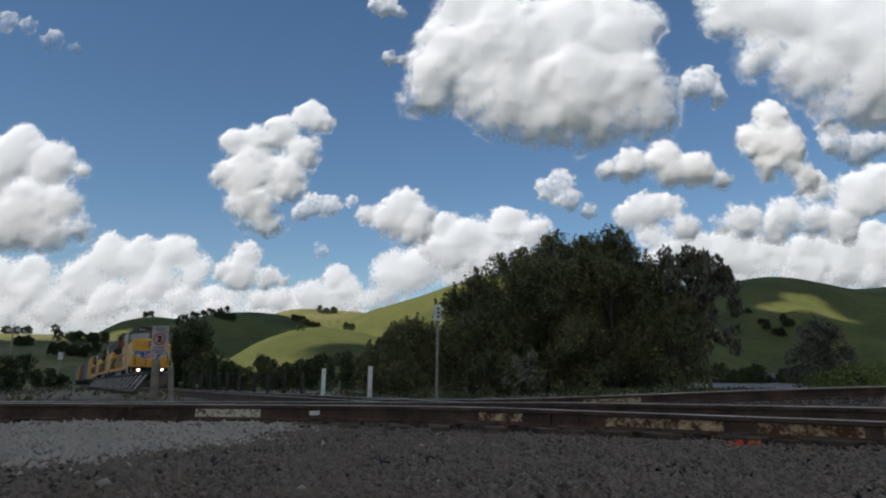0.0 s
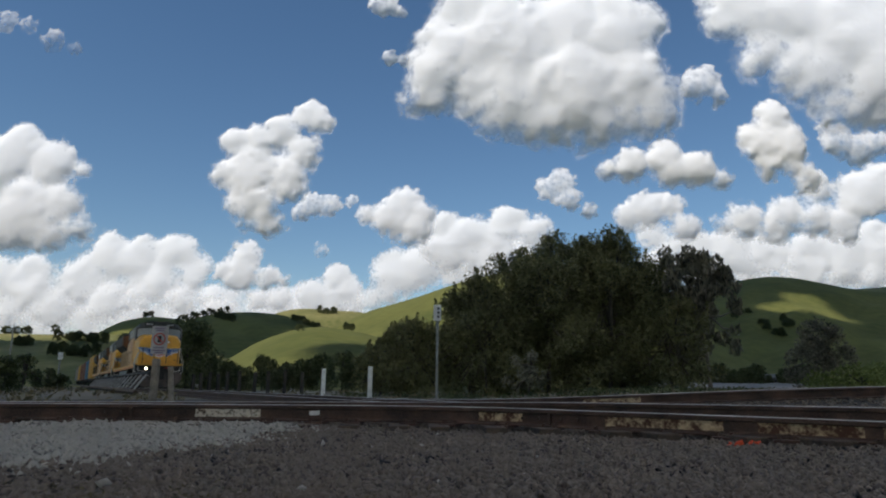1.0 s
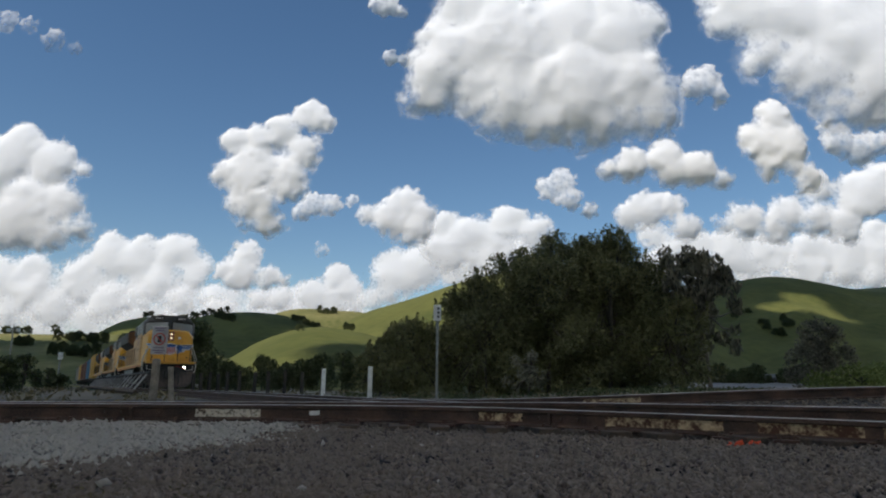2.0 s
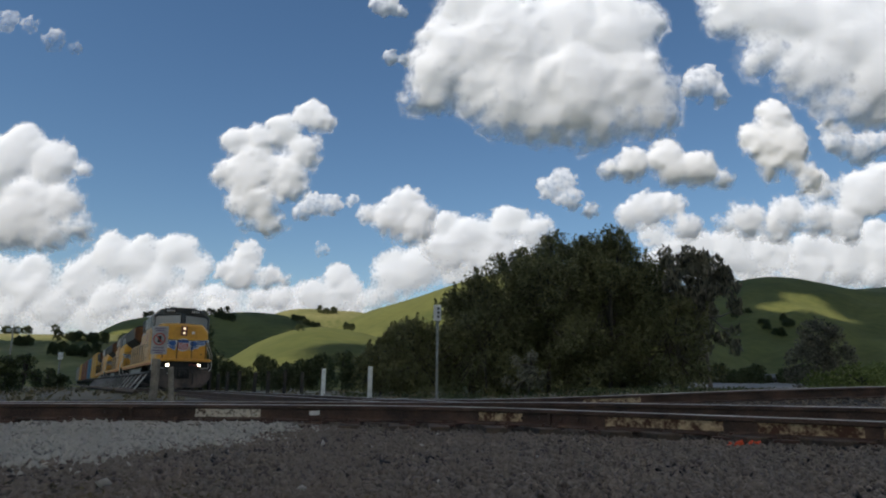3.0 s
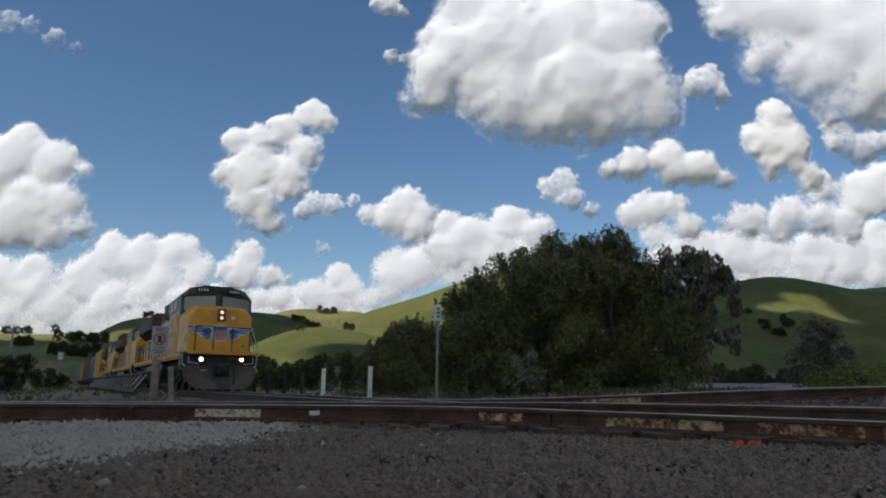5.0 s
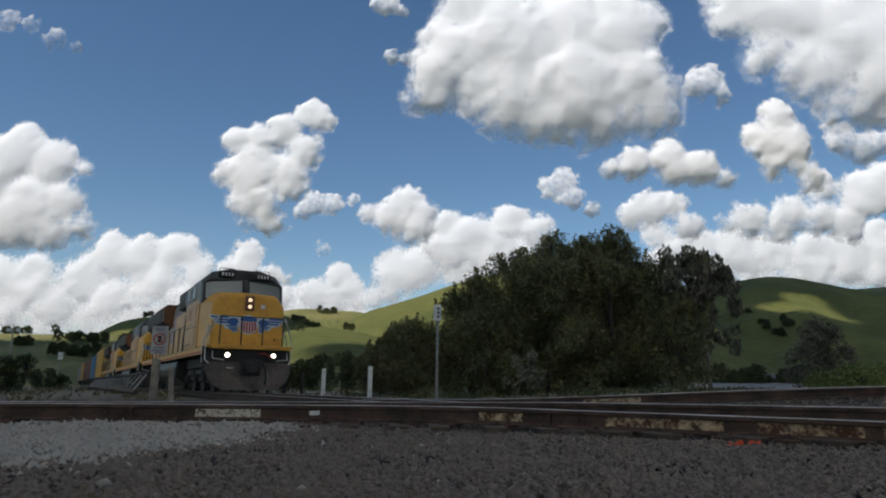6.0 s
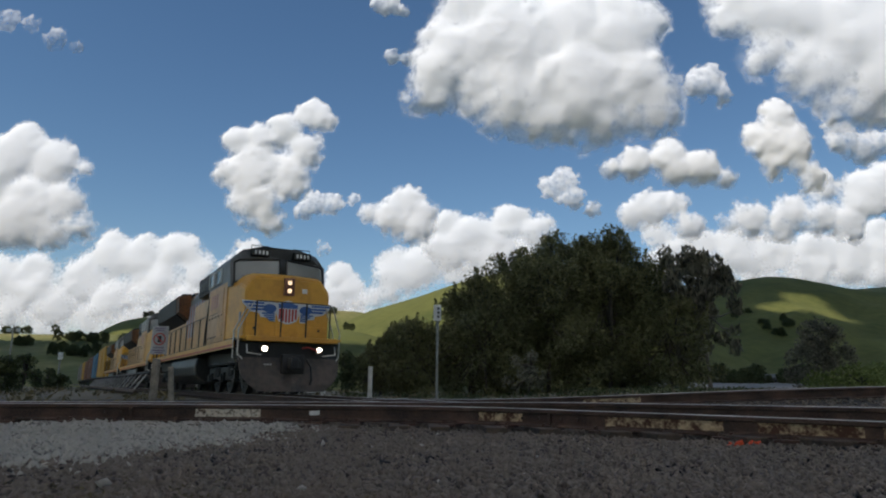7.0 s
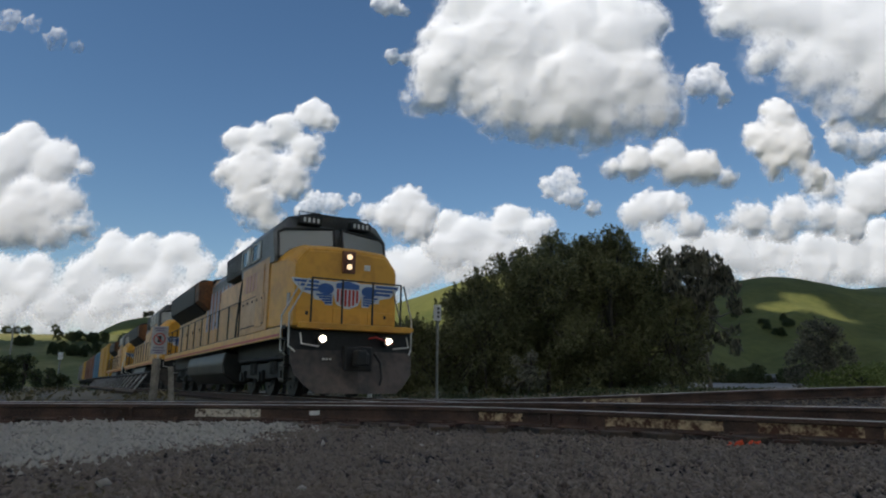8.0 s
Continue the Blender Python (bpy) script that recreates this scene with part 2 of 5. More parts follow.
# ---- hills ----
def hill(name, dist, depth, crest, mat, label, rough=1.0):
    """A ridge whose crest, as slopes seen from the origin (across, up), stands dist away and falls towards us over depth."""
    us = np.array([c[0] for c in crest])
    vs_ = np.array([c[1] for c in crest])
    n, k = 90, 34
    verts, faces = [], []
    for i in range(n + 1):
        u = us[0] + (us[-1] - us[0]) * i / n
        t = np.interp(u, us, vs_)
        w = (us[-1] - us[0]) / 14
        v = sum(np.interp(u + o * w, us, vs_) for o in (-0.5, -0.25, 0, 0.25, 0.5)) / 5
        for j in range(k + 1):
            s = j / k * 1.5
            y = dist - depth + depth * s
            h = math.sin(min(s, 1) * math.pi / 2) ** 1.25 if s <= 1 else math.cos((s - 1) * math.pi / 1.6)
            p = Vector((u * dist * 0.012, y * 0.012, 3))
            g = noise.fractal(p, 1.0, 2.0, 4) * 0.075 * rough * (4 * h * (1 - h) + 0.08)
            verts.append((u * y, y, -2 + (v * y + 2) * max(0, h + g)))
    for i in range(n):
        for j in range(k):
            a = i * (k + 1) + j
            faces.append((a, a + k + 1, a + k + 2, a + 1))
    return tagged(new(name, mesh_of(name, verts, faces, mat, True)), label, "hill", "hills", "structure")


hill("hill", 1000, 560, [(0.16, 0.03), (0.25, 0.09), (0.32, 0.135), (0.383, 0.155), (0.445, 0.162), (0.489, 0.172), (0.533, 0.173), (0.585, 0.164), (0.637, 0.1535), (0.715, 0.145), (0.80, 0.12), (0.95, 0.06)], M_HILL, "broad green grass hill under cloud shadow")
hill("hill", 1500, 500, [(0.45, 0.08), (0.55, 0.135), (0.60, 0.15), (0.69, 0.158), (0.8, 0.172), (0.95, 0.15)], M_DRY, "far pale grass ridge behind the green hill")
hill("hill", 800, 430, [(-0.26, 0.02), (-0.19, 0.07), (-0.124, 0.111), (-0.055, 0.130), (0.032, 0.1615), (0.12, 0.182), (0.235, 0.187), (0.32, 0.161), (0.41, 0.11), (0.5, 0.05)], M_HILL, "long green ridge rising behind the trees")
hill("hill", 480, 250, [(-0.40, 0.0), (-0.343, 0.026), (-0.319, 0.0415), (-0.278, 0.0665), (-0.227, 0.084), (-0.184, 0.0896), (-0.123, 0.081), (-0.054, 0.062), (0.015, 0.03), (0.08, 0.0)], M_HILL, "smooth rounded bright green grass hill")
hill("hill", 900, 350, [(-0.50, 0.03), (-0.434, 0.076), (-0.392, 0.098), (-0.35, 0.107), (-0.298, 0.111), (-0.246, 0.107), (-0.193, 0.091), (-0.122, 0.053), (-0.05, 0.02)], M_HILL, "dark green hill with oaks along its crest")
hill("hill", 1300, 400, [(-0.62, 0.02), (-0.552, 0.058), (-0.528, 0.0755), (-0.496, 0.093), (-0.4535, 0.103), (-0.40, 0.098), (-0.357, 0.0855), (-0.28, 0.06)], M_HILL, "pointed dark green hill with a lone tree")
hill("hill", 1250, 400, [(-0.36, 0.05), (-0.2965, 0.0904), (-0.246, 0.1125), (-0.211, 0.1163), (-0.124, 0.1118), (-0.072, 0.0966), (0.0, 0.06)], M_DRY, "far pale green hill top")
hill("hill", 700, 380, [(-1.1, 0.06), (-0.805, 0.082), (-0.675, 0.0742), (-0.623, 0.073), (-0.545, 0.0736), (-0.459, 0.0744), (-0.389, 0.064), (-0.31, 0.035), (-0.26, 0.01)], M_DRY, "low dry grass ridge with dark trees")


# ---- clouds ----
def ball(level):
    bm = bmesh.new()
    bmesh.ops.create_icosphere(bm, subdivisions=level, radius=1)
    v = np.array([x.co[:] for x in bm.verts])
    f = np.array([[x.index for x in p.verts] for p in bm.faces])
    bm.free()
    return v, f


BALL3 = ball(3)
CLOUDS = []
GRID = np.random.default_rng(77).random((32, 32, 32)) * 2 - 1


def lattice(p):
    """Smooth noise between -1 and 1 at the points p."""
    i = np.floor(p).astype(int)
    f = p - i
    f = f * f * (3 - 2 * f)
    x0, y0, z0 = (i % 32).T
    x1, y1, z1 = ((i + 1) % 32).T
    fx, fy, fz = f.T
    a = GRID[x0, y0, z0] * (1 - fx) + GRID[x1, y0, z0] * fx
    b = GRID[x0, y1, z0] * (1 - fx) + GRID[x1, y1, z0] * fx
    c = GRID[x0, y0, z1] * (1 - fx) + GRID[x1, y0, z1] * fx
    d = GRID[x0, y1, z1] * (1 - fx) + GRID[x1, y1, z1] * fx
    return (a * (1 - fy) + b * fy) * (1 - fz) + (c * (1 - fy) + d * fy) * fz


def billow(p, octaves):
    """Rounded heaps: folded noise over some octaves."""
    out, amp = 0.0, 1.0
    for k in range(octaves):
        out = out + amp * (0.5 - np.abs(lattice(p * 2.03 ** k + 7.3 * k)))
        amp *= 0.52
    return out


def cloud_mesh(V, F, mat):
    V, F = np.vstack(V), np.vstack(F)
    me = bpy.data.meshes.new("cloud")
    me.vertices.add(len(V)), me.loops.add(F.size), me.polygons.add(len(F))
    me.vertices.foreach_set("co", V.astype(np.float32).ravel())
    me.loops.foreach_set("vertex_index", F.ravel())
    me.polygons.foreach_set("loop_start", np.arange(0, F.size, 3))
    me.update(calc_edges=True)
    me.shade_smooth()
    me.materials.append(mat)
    return me


def crumple(kind, c, r, amp, off, squash, freq=1.7):
    v, f = kind
    k = np.array([1 + amp * noise.fractal(Vector(p) * freq + off, 1.25, 2.1, 6) for p in v])[:, None]
    return k * v * r * np.array((1, 1, squash)) + np.array(c)


def merged(V, F, size, iterations=13):
    """One closed, softened skin round overlapping swells."""
    V, F = np.vstack(V), np.vstack(F)
    me = bpy.data.meshes.new("heap")
    me.from_pydata(V.tolist(), [], F.tolist())
    ob = new("heap", me)
    r = ob.modifiers.new("skin", "REMESH")
    r.mode, r.voxel_size = "VOXEL", size
    s = ob.modifiers.new("soften", "SMOOTH")
    s.factor, s.iterations = 0.5, iterations
    dg = bpy.context.evaluated_depsgraph_get()
    out = bpy.data.meshes.new_from_object(ob.evaluated_get(dg))
    bpy.data.objects.remove(ob)
    out.shade_smooth()
    return out


def cloud(at, body, lobes):
    """A cumulus cloud: a heaped pillow that thins to nothing at its rim. lobes: (across, up, radius) in metres round its middle."""
    rk = np.random.default_rng(len(CLOUDS) + 5)
    step = math.hypot(at[0], at[1]) * 0.00087 * 2.6
    L = np.array(lobes, float)
    R = L[:, 2]
    mean = R.mean()
    low, high = (L[:, 1] - R).min(), (L[:, 1] + R).max()
    shift = rk.uniform(0, 30, 3)
    xs = np.arange((L[:, 0] - R).min() - 0.5 * mean, (L[:, 0] + R).max() + 0.5 * mean, step)
    zs = np.arange(low - 0.4 * mean, high + 0.5 * mean, step)
    X, Z = [g.ravel() for g in np.meshgrid(xs, zs, indexing="ij")]
    P = np.stack([X, np.zeros_like(X), Z], 1)
    w1, w2 = lattice(P / (mean * 0.8) + shift), lattice(P / (mean * 0.8) + shift + 11)
    w3, w4 = lattice(P / (mean * 0.33) + shift), lattice(P / (mean * 0.33) + shift + 11)
    U, W = X + mean * (0.22 * w1 + 0.10 * w3), Z + mean * (0.22 * w2 + 0.10 * w4)
    q = (1 - ((U[:, None] - L[:, 0]) ** 2 + (W[:, None] - L[:, 1]) ** 2) / R ** 2) * R
    k = 3.6 / mean
    H = np.log(np.exp(k * np.maximum(q, -2 * mean)).sum(1)) / k - 0.06 * mean
    floor_z = low + 0.3 * mean
    H += 0.06 * mean - np.maximum(0, floor_z - Z) * 1.2
    rise = np.clip((Z - low) / (high - low), 0, 1)
    ragged = 0.50 if body > 0.85 else 0.95
    D = H + mean * ragged * (billow(P / (mean * 0.75) + shift, 6) - 0.15)
    dens = D / (mean * (1.35 - 0.8 * rise)) + 0.2
    dens = np.clip(dens, -0.5, 1.6 if body > 0.85 else 0.5 * body + (0.28 if body > 0.65 else 0.0))
    far = min(1.0, 1400 / at[1])
    swell = 0.62 * mean * np.tanh(np.maximum(H, 0) / (1.5 * mean))
    under = np.clip(rise / 0.5, 0, 1)
    lean = far * min(140, high - low) * 0.17 * ((1 - (1 - under) ** 2) - 0.6)
    bulge = far * swell + mean * (0.05 * lattice(P / (mean * 0.8) + shift) + 0.018 * lattice(P / (mean * 0.4) + shift) + 0.010 * billow(P / (mean * 0.3) + shift, 2) + 0.1)
    bulge = np.maximum(bulge, 0)
    nx, nz = len(xs), len(zs)
    keep = (dens > -0.35).reshape(nx, nz)
    cell = keep[:-1, :-1] | keep[1:, :-1] | keep[:-1, 1:] | keep[1:, 1:]
    i, j = np.nonzero(cell)
    c = np.stack([i * nz + j, (i + 1) * nz + j, (i + 1) * nz + j + 1, i * nz + j + 1], 1)
    used = np.unique(c)
    index = np.full(nx * nz, -1)
    index[used] = np.arange(len(used))
    c = index[c]
    n = len(used)
    front = np.stack([X, -bulge - lean, Z], 1)[used]
    back = np.stack([X, bulge * 0.5 + 0.02 * mean - lean, Z], 1)[used]
    heart = dens[used][c].min(1) > 1.3
    V, F = np.vstack([front, back]), np.vstack([c, c[heart][:, ::-1] + n])
    me = bpy.data.meshes.new("cloud")
    me.vertices.add(len(V)), me.loops.add(F.size), me.polygons.add(len(F))
    me.vertices.foreach_set("co", V.astype(np.float32).ravel())
    me.loops.foreach_set("vertex_index", F.ravel().astype(np.int32))
    me.polygons.foreach_set("loop_start", np.arange(0, F.size, 4))
    me.update(calc_edges=True)
    me.shade_smooth()
    me.attributes.new("thickness", "FLOAT", "POINT").data.foreach_set("value", np.tile(dens[used], 2).astype(np.float32))
    me.materials.append(M_CLOUD)
    ob = new("cloud", me)
    ob.location = at
    tagged(ob, "heaped white cumulus cloud with a grey base" if body > 0.85 else "small thin torn white cloud", "cloud", "clouds in the sky")
    CLOUDS.append(ob)


def unseen_shade_cloud(x, y, r, up):
    """A broad unseen cloud, added overhead so that its shade falls round x, y."""
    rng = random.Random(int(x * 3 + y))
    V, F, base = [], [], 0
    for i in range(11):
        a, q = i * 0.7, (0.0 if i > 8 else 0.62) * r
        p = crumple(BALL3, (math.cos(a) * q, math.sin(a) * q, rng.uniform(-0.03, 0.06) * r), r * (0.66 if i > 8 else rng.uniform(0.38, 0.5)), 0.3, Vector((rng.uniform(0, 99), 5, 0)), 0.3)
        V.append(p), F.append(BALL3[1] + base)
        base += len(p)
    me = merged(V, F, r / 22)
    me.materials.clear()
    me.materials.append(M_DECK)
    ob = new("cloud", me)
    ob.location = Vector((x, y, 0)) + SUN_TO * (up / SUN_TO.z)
    tagged(ob, "unseen broad cloud added high overhead to cast shade", "cloud", "clouds overhead")


# low unseen clouds added to shade the near tracks and whiten the light there
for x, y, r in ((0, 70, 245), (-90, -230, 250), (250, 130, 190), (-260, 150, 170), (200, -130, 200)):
    unseen_shade_cloud(x, y, r, 300)
# high unseen clouds added over the hills; their gaps leave the sunlit patches
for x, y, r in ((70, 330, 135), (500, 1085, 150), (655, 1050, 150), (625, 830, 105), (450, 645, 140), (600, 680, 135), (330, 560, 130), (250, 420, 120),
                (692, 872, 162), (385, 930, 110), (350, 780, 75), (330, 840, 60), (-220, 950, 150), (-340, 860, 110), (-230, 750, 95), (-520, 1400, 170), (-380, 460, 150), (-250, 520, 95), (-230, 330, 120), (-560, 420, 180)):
    unseen_shade_cloud(x, y, r, 1500)


# the cloud field goes on all round, unseen: added to whiten the ambient light
for k in range(26):
    a, q = radians(62 + k * 9.2), 1150 + 420 * (k % 4)
    V, F, base = [], [], 0
    rk = random.Random(k + 50)
    for i in range(10):
        g = rk.uniform(90, 190)
        p = crumple(BALL3, (rk.uniform(-260, 260), rk.uniform(-260, 260), rk.uniform(0, 130)), g, 0.3, Vector((rk.uniform(0, 99), 2, 0)), 0.7)
        V.append(p), F.append(BALL3[1] + base)
        base += len(p)
    ob = new("cloud", cloud_mesh(V, F, M_DECK))
    ob.location = (math.sin(a) * q, math.cos(a) * q, 420 + 170 * (k % 3))
    tagged(ob, "heaped white cumulus cloud with a grey base", "cloud", "clouds in the sky")

cloud((206, 1100, 575), 1, [(-192, 9, 78), (-222, -52, 46), (-88, 45, 99), (18, 69, 79), (112, 58, 73), (138, -32, 77), (24, -44, 103), (-99, -57, 82), (166, -93, 51), (-28, -105, 51), (73, -104, 56), (-161, 113, 63), (155, 93, 47), (104, 116, 42)])
cloud((709, 1150, 650), 1, [(-120, 75, 83), (-34, 51, 94), (73, 28, 121), (133, -61, 114), (-1, -50, 76), (-95, -10, 57), (155, 65, 88), (55, -119, 54), (-169, 26, 27)])
cloud((-410, 1500, 524), 1, [(82, 126, 36), (117, 111, 31), (29, 81, 44), (-86, 50, 39), (-31, 51, 45), (73, 30, 49), (-46, -28, 71), (42, -35, 57), (-108, -29, 30), (-14, -106, 57), (-56, -92, 47), (2, -147, 32)])
cloud((-1093, 1700, 505), 1, [(-52, 129, 59), (32, 84, 70), (-92, 83, 77), (-12, -45, 88), (77, -28, 58), (116, -91, 42), (-67, -85, 83), (42, -107, 57), (127, 65, 25), (-172, 1, 107)])
cloud((-553, 820, 473), 0.6, [(-48, 16, 16), (-16, 13, 12), (18, -8, 14), (47, -20, 8)])
cloud((-1575, 3000, 462), 1, [(26, 135, 101), (135, 109, 127), (344, 138, 111), (431, 58, 84), (-93, 26, 111), (-326, -2, 137), (251, 3, 118), (-484, -4, 131), (-208, -107, 99), (50, -78, 110), (389, -62, 73), (550, -121, 63), (-412, -135, 91), (-650, 48, 158)])
cloud((-791, 2700, 474), 1, [(-31, 68, 67), (-50, 0, 86), (71, -28, 52), (-121, -6, 43), (130, -33, 33)])
cloud((-644, 3400, 475), 1, [(96, 90, 78), (158, 31, 77), (-19, -7, 89), (-196, -26, 71), (-314, -27, 59), (205, -29, 53), (71, -30, 74)])
cloud((-56, 3300, 574), 1, [(-214, -97, 81), (-299, -141, 63), (-128, -52, 75), (-57, 22, 122), (29, 127, 117), (161, 53, 131), (-187, 12, 110), (277, -19, 131), (424, 100, 132)])
cloud((-128, 2000, 531), 1, [(12, 40, 58), (-23, -7, 68), (66, 7, 50), (-104, 2, 30), (49, -43, 57)])
cloud((-351, 1900, 537), 0.7, [(-33, 3, 38), (18, 3, 34), (-66, -24, 27), (82, 18, 15)])
cloud((164, 2600, 607), 1, [(-58, 5, 104), (105, 55, 79), (221, 32, 79), (-127, -54, 104), (34, -76, 115), (-174, 40, 65)])
cloud((364, 1800, 543), 0.75, [(-13, 35, 39), (-54, 17, 33), (2, -8, 36), (65, -44, 21)])
cloud((545, 1500, 521), 1, [(-87, 12, 44), (-4, 24, 49), (76, 2, 47), (136, -26, 25), (-142, 0, 27), (21, -10, 41)])
cloud((503, 1150, 562), 0.8, [(-3, 13, 32), (-20, 1, 26), (22, -14, 22)])
cloud((764, 1400, 532), 0.9, [(-6, 77, 44), (-37, 22, 52), (13, 9, 57), (-17, -32, 38), (39, -45, 26), (-61, 42, 23), (68, -71, 31)])
cloud((968, 1450, 578), 0.8, [(-29, -3, 40), (22, -23, 37), (-59, 28, 21), (65, -2, 27)])
cloud((1164, 2000, 556), 1, [(-186, -27, 61), (-59, -11, 68), (29, -29, 65), (-259, -46, 29), (173, 47, 87), (250, 85, 82), (116, -47, 61), (-99, -52, 57), (41, 83, 54)])
cloud((726, 2100, 570), 0.9, [(-37, 18, 64), (40, 34, 53), (-95, -12, 49), (91, -39, 53)])
cloud((1559, 3000, 625), 1, [(-345, 23, 91), (-185, 24, 107), (-1, -1, 112), (183, -13, 122), (345, 2, 122), (508, 30, 128), (203, -80, 93), (-463, 49, 69), (-581, 89, 70), (-138, -43, 96), (467, -78, 90)])
cloud((-98, 1050, 663), 0.7, [(-1, 4, 20), (-23, 4, 12), (24, -7, 10)])
cloud((-83, 1100, 592), 0.7, [(-13, 3, 14), (13, -3, 12)])
cloud((-1785, 4100, 460), 1, [(-1217, -8, 200), (-951, 23, 220), (-674, -18, 190), (-407, 9, 210), (-135, -6, 195), (138, -25, 175), (406, 6, 170), (677, -6, 155), (947, 21, 150), (1218, 6, 140)])
cloud((2155, 4100, 742), 1, [(-723, -6, 152), (-434, -4, 152), (-145, -1, 152), (145, 1, 152), (434, 4, 152), (723, 6, 152)])
cloud((-357, 1900, 401), 0.5, [(0, 0, 22)])


# ---- tracks ----
RAIL = [(-0.075, 0.0), (0.075, 0.0), (0.075, 0.012), (0.02, 0.03), (0.01, 0.045), (0.01, 0.13), (0.036, 0.142), (0.036, 0.178), (0.026, 0.186),
        (-0.026, 0.186), (-0.036, 0.178), (-0.036, 0.142), (-0.01, 0.13), (-0.01, 0.045), (-0.02, 0.03), (-0.075, 0.012)]


def smooth_line(points, step=0.5):
    """Points (x, y, z of the rail head) joined by a smooth curve."""
    p = [Vector(q) for q in points]
    p = [p[0] * 2 - p[1]] + p + [p[-1] * 2 - p[-2]]
    out = []
    for a, b, c, d in zip(p, p[1:], p[2:], p[3:]):
        k = max(2, int((c - b).length / step))
        for i in range(k):
            t = i / k
            out.append(0.5 * (2 * b + (c - a) * t + (2 * a - 5 * b + 4 * c - d) * t * t + (3 * b - a - 3 * c + d) * t ** 3))
    return out + [p[-2]]


def rail(line, label, head=None):
    verts, faces = [], []
    k = len(RAIL)
    for i, p in enumerate(line):
        d = (line[min(i + 1, len(line) - 1)] - line[max(i - 1, 0)])
        d.z = 0
        d.normalize()
        s = Vector((d.y, -d.x, 0))
        for x, z in RAIL:
            verts.append(p + s * x + Vector((0, 0, z - 0.186)))
    for i in range(len(line) - 1):
        for j in range(k):
            faces.append((i * k + j, i * k + (j + 1) % k, (i + 1) * k + (j + 1) % k, (i + 1) * k + j))
    faces += [tuple(range(k)), tuple(range((len(line) - 1) * k, len(line) * k))[::-1]]
    me = mesh_of("rail", verts, faces, M_RUST)
    me.materials.append(M_SHINE)
    # head and its bevels take the colour with the sky reflection in it
    for q in range((len(line) - 1) * k):
        me.polygons[q].material_index = 1 if q % k in (7, 8, 9) else 0
    return tagged(new("rail", me), label, "rail", "rails", "structure")


def beside(line, off, lift=0.0):
    out = []
    for i, p in enumerate(line):
        d = (line[min(i + 1, len(line) - 1)] - line[max(i - 1, 0)])
        d.z = 0
        d.normalize()
        out.append(p + Vector((-d.y, d.x, 0)) * off + Vector((0, 0, lift)))
    return out


NEAR = smooth_line([(-16, 6.0, 0.05), (-9, 7.0, 0.05), (-5.0, 7.6, 0.054), (-2.54, 7.88, 0.053), (0.12, 7.6, 0.058), (1.64, 6.82, 0.046), (3.22, 5.9, 0.03), (3.70, 5.6, 0.024), (5.0, 4.7, 0.02), (8.0, 2.0, 0.02)])
FARR = smooth_line([(-16.4, 7.4, 0.03), (-9.4, 8.5, 0.03), (-6.07, 9.1, 0.031), (-3.03, 9.38, 0.045), (0.14, 9.1, 0.074), (1.6, 8.55, 0.094), (2.5, 7.85, 0.103), (3.66, 7.0, 0.11), (4.45, 6.7, 0.109), (6.0, 5.8, 0.11), (9.0, 3.0, 0.11)])
rail(NEAR, "rusty brown rail with flaking cream paint patches")
rail(FARR, "rusty rail with a worn grey head")
for off in (-0.75, 0.75):
    a = FRONT8 - WAY * 330 + SIDE * off
    b = FRONT8 + WAY * 8.0 + SIDE * off
    rail([a + (b - a) * i / 60 for i in range(61)], "straight rail with a polished head under the train")
UPPER = smooth_line([(-1.8, 15.2, -0.02), (0.6, 14.0, 0.02), (2.7, 13.0, 0.11), (5.4, 12.0, 0.25), (7.8, 11.4, 0.35), (11, 10.4, 0.42), (16, 8.0, 0.45)])
rail(UPPER, "brown rusty rail of the rising curved track")
rail(beside(UPPER, 1.49, 0.0), "brown rusty rail of the rising curved track")


def ties(line_a, line_b, name, every=0.56):
    """Timber ties under a pair of rails, each a piece of its own."""
    bm = bmesh.new()
    box(bm, -1.3, 1.3, -0.115, 0.115, -0.18, 0, 0.012)
    me = bpy.data.meshes.new("tie")
    bm.to_mesh(me)
    bm.free()
    me.materials.append(M_TIE)
    holder = tagged(empty(name), "weathered timber ties sunk in the gravel", "ties", kind="structure")
    run, last, rng = 0.0, None, random.Random(5)
    for a, b in zip(line_a, line_b):
        mid = (a + b) / 2
        if last is not None:
            run += (mid - last).length
        last = mid
        if run >= every:
            run -= every
            d = b - a
            o = new("tie", me)
            o.parent = holder
            o.matrix_basis = pose(mid.x, mid.y, (a.z + b.z) / 2 - 0.2, 0, 0, math.degrees(math.atan2(d.y, d.x)) + rng.uniform(-2, 2))
    return holder


def dense(line, step=0.14):
    out = []
    for a, b in zip(line, line[1:]):
        k = max(1, int((b - a).length / step))
        out += [a + (b - a) * i / k for i in range(k)]
    return out


ties(dense(NEAR), dense(FARR), "tie_row")
ta = [FRONT8 - WAY * (60 - i * 0.14) + SIDE * 0.75 for i in range(450)]
ties(ta, [p - SIDE * 1.5 for p in ta], "tie_row")


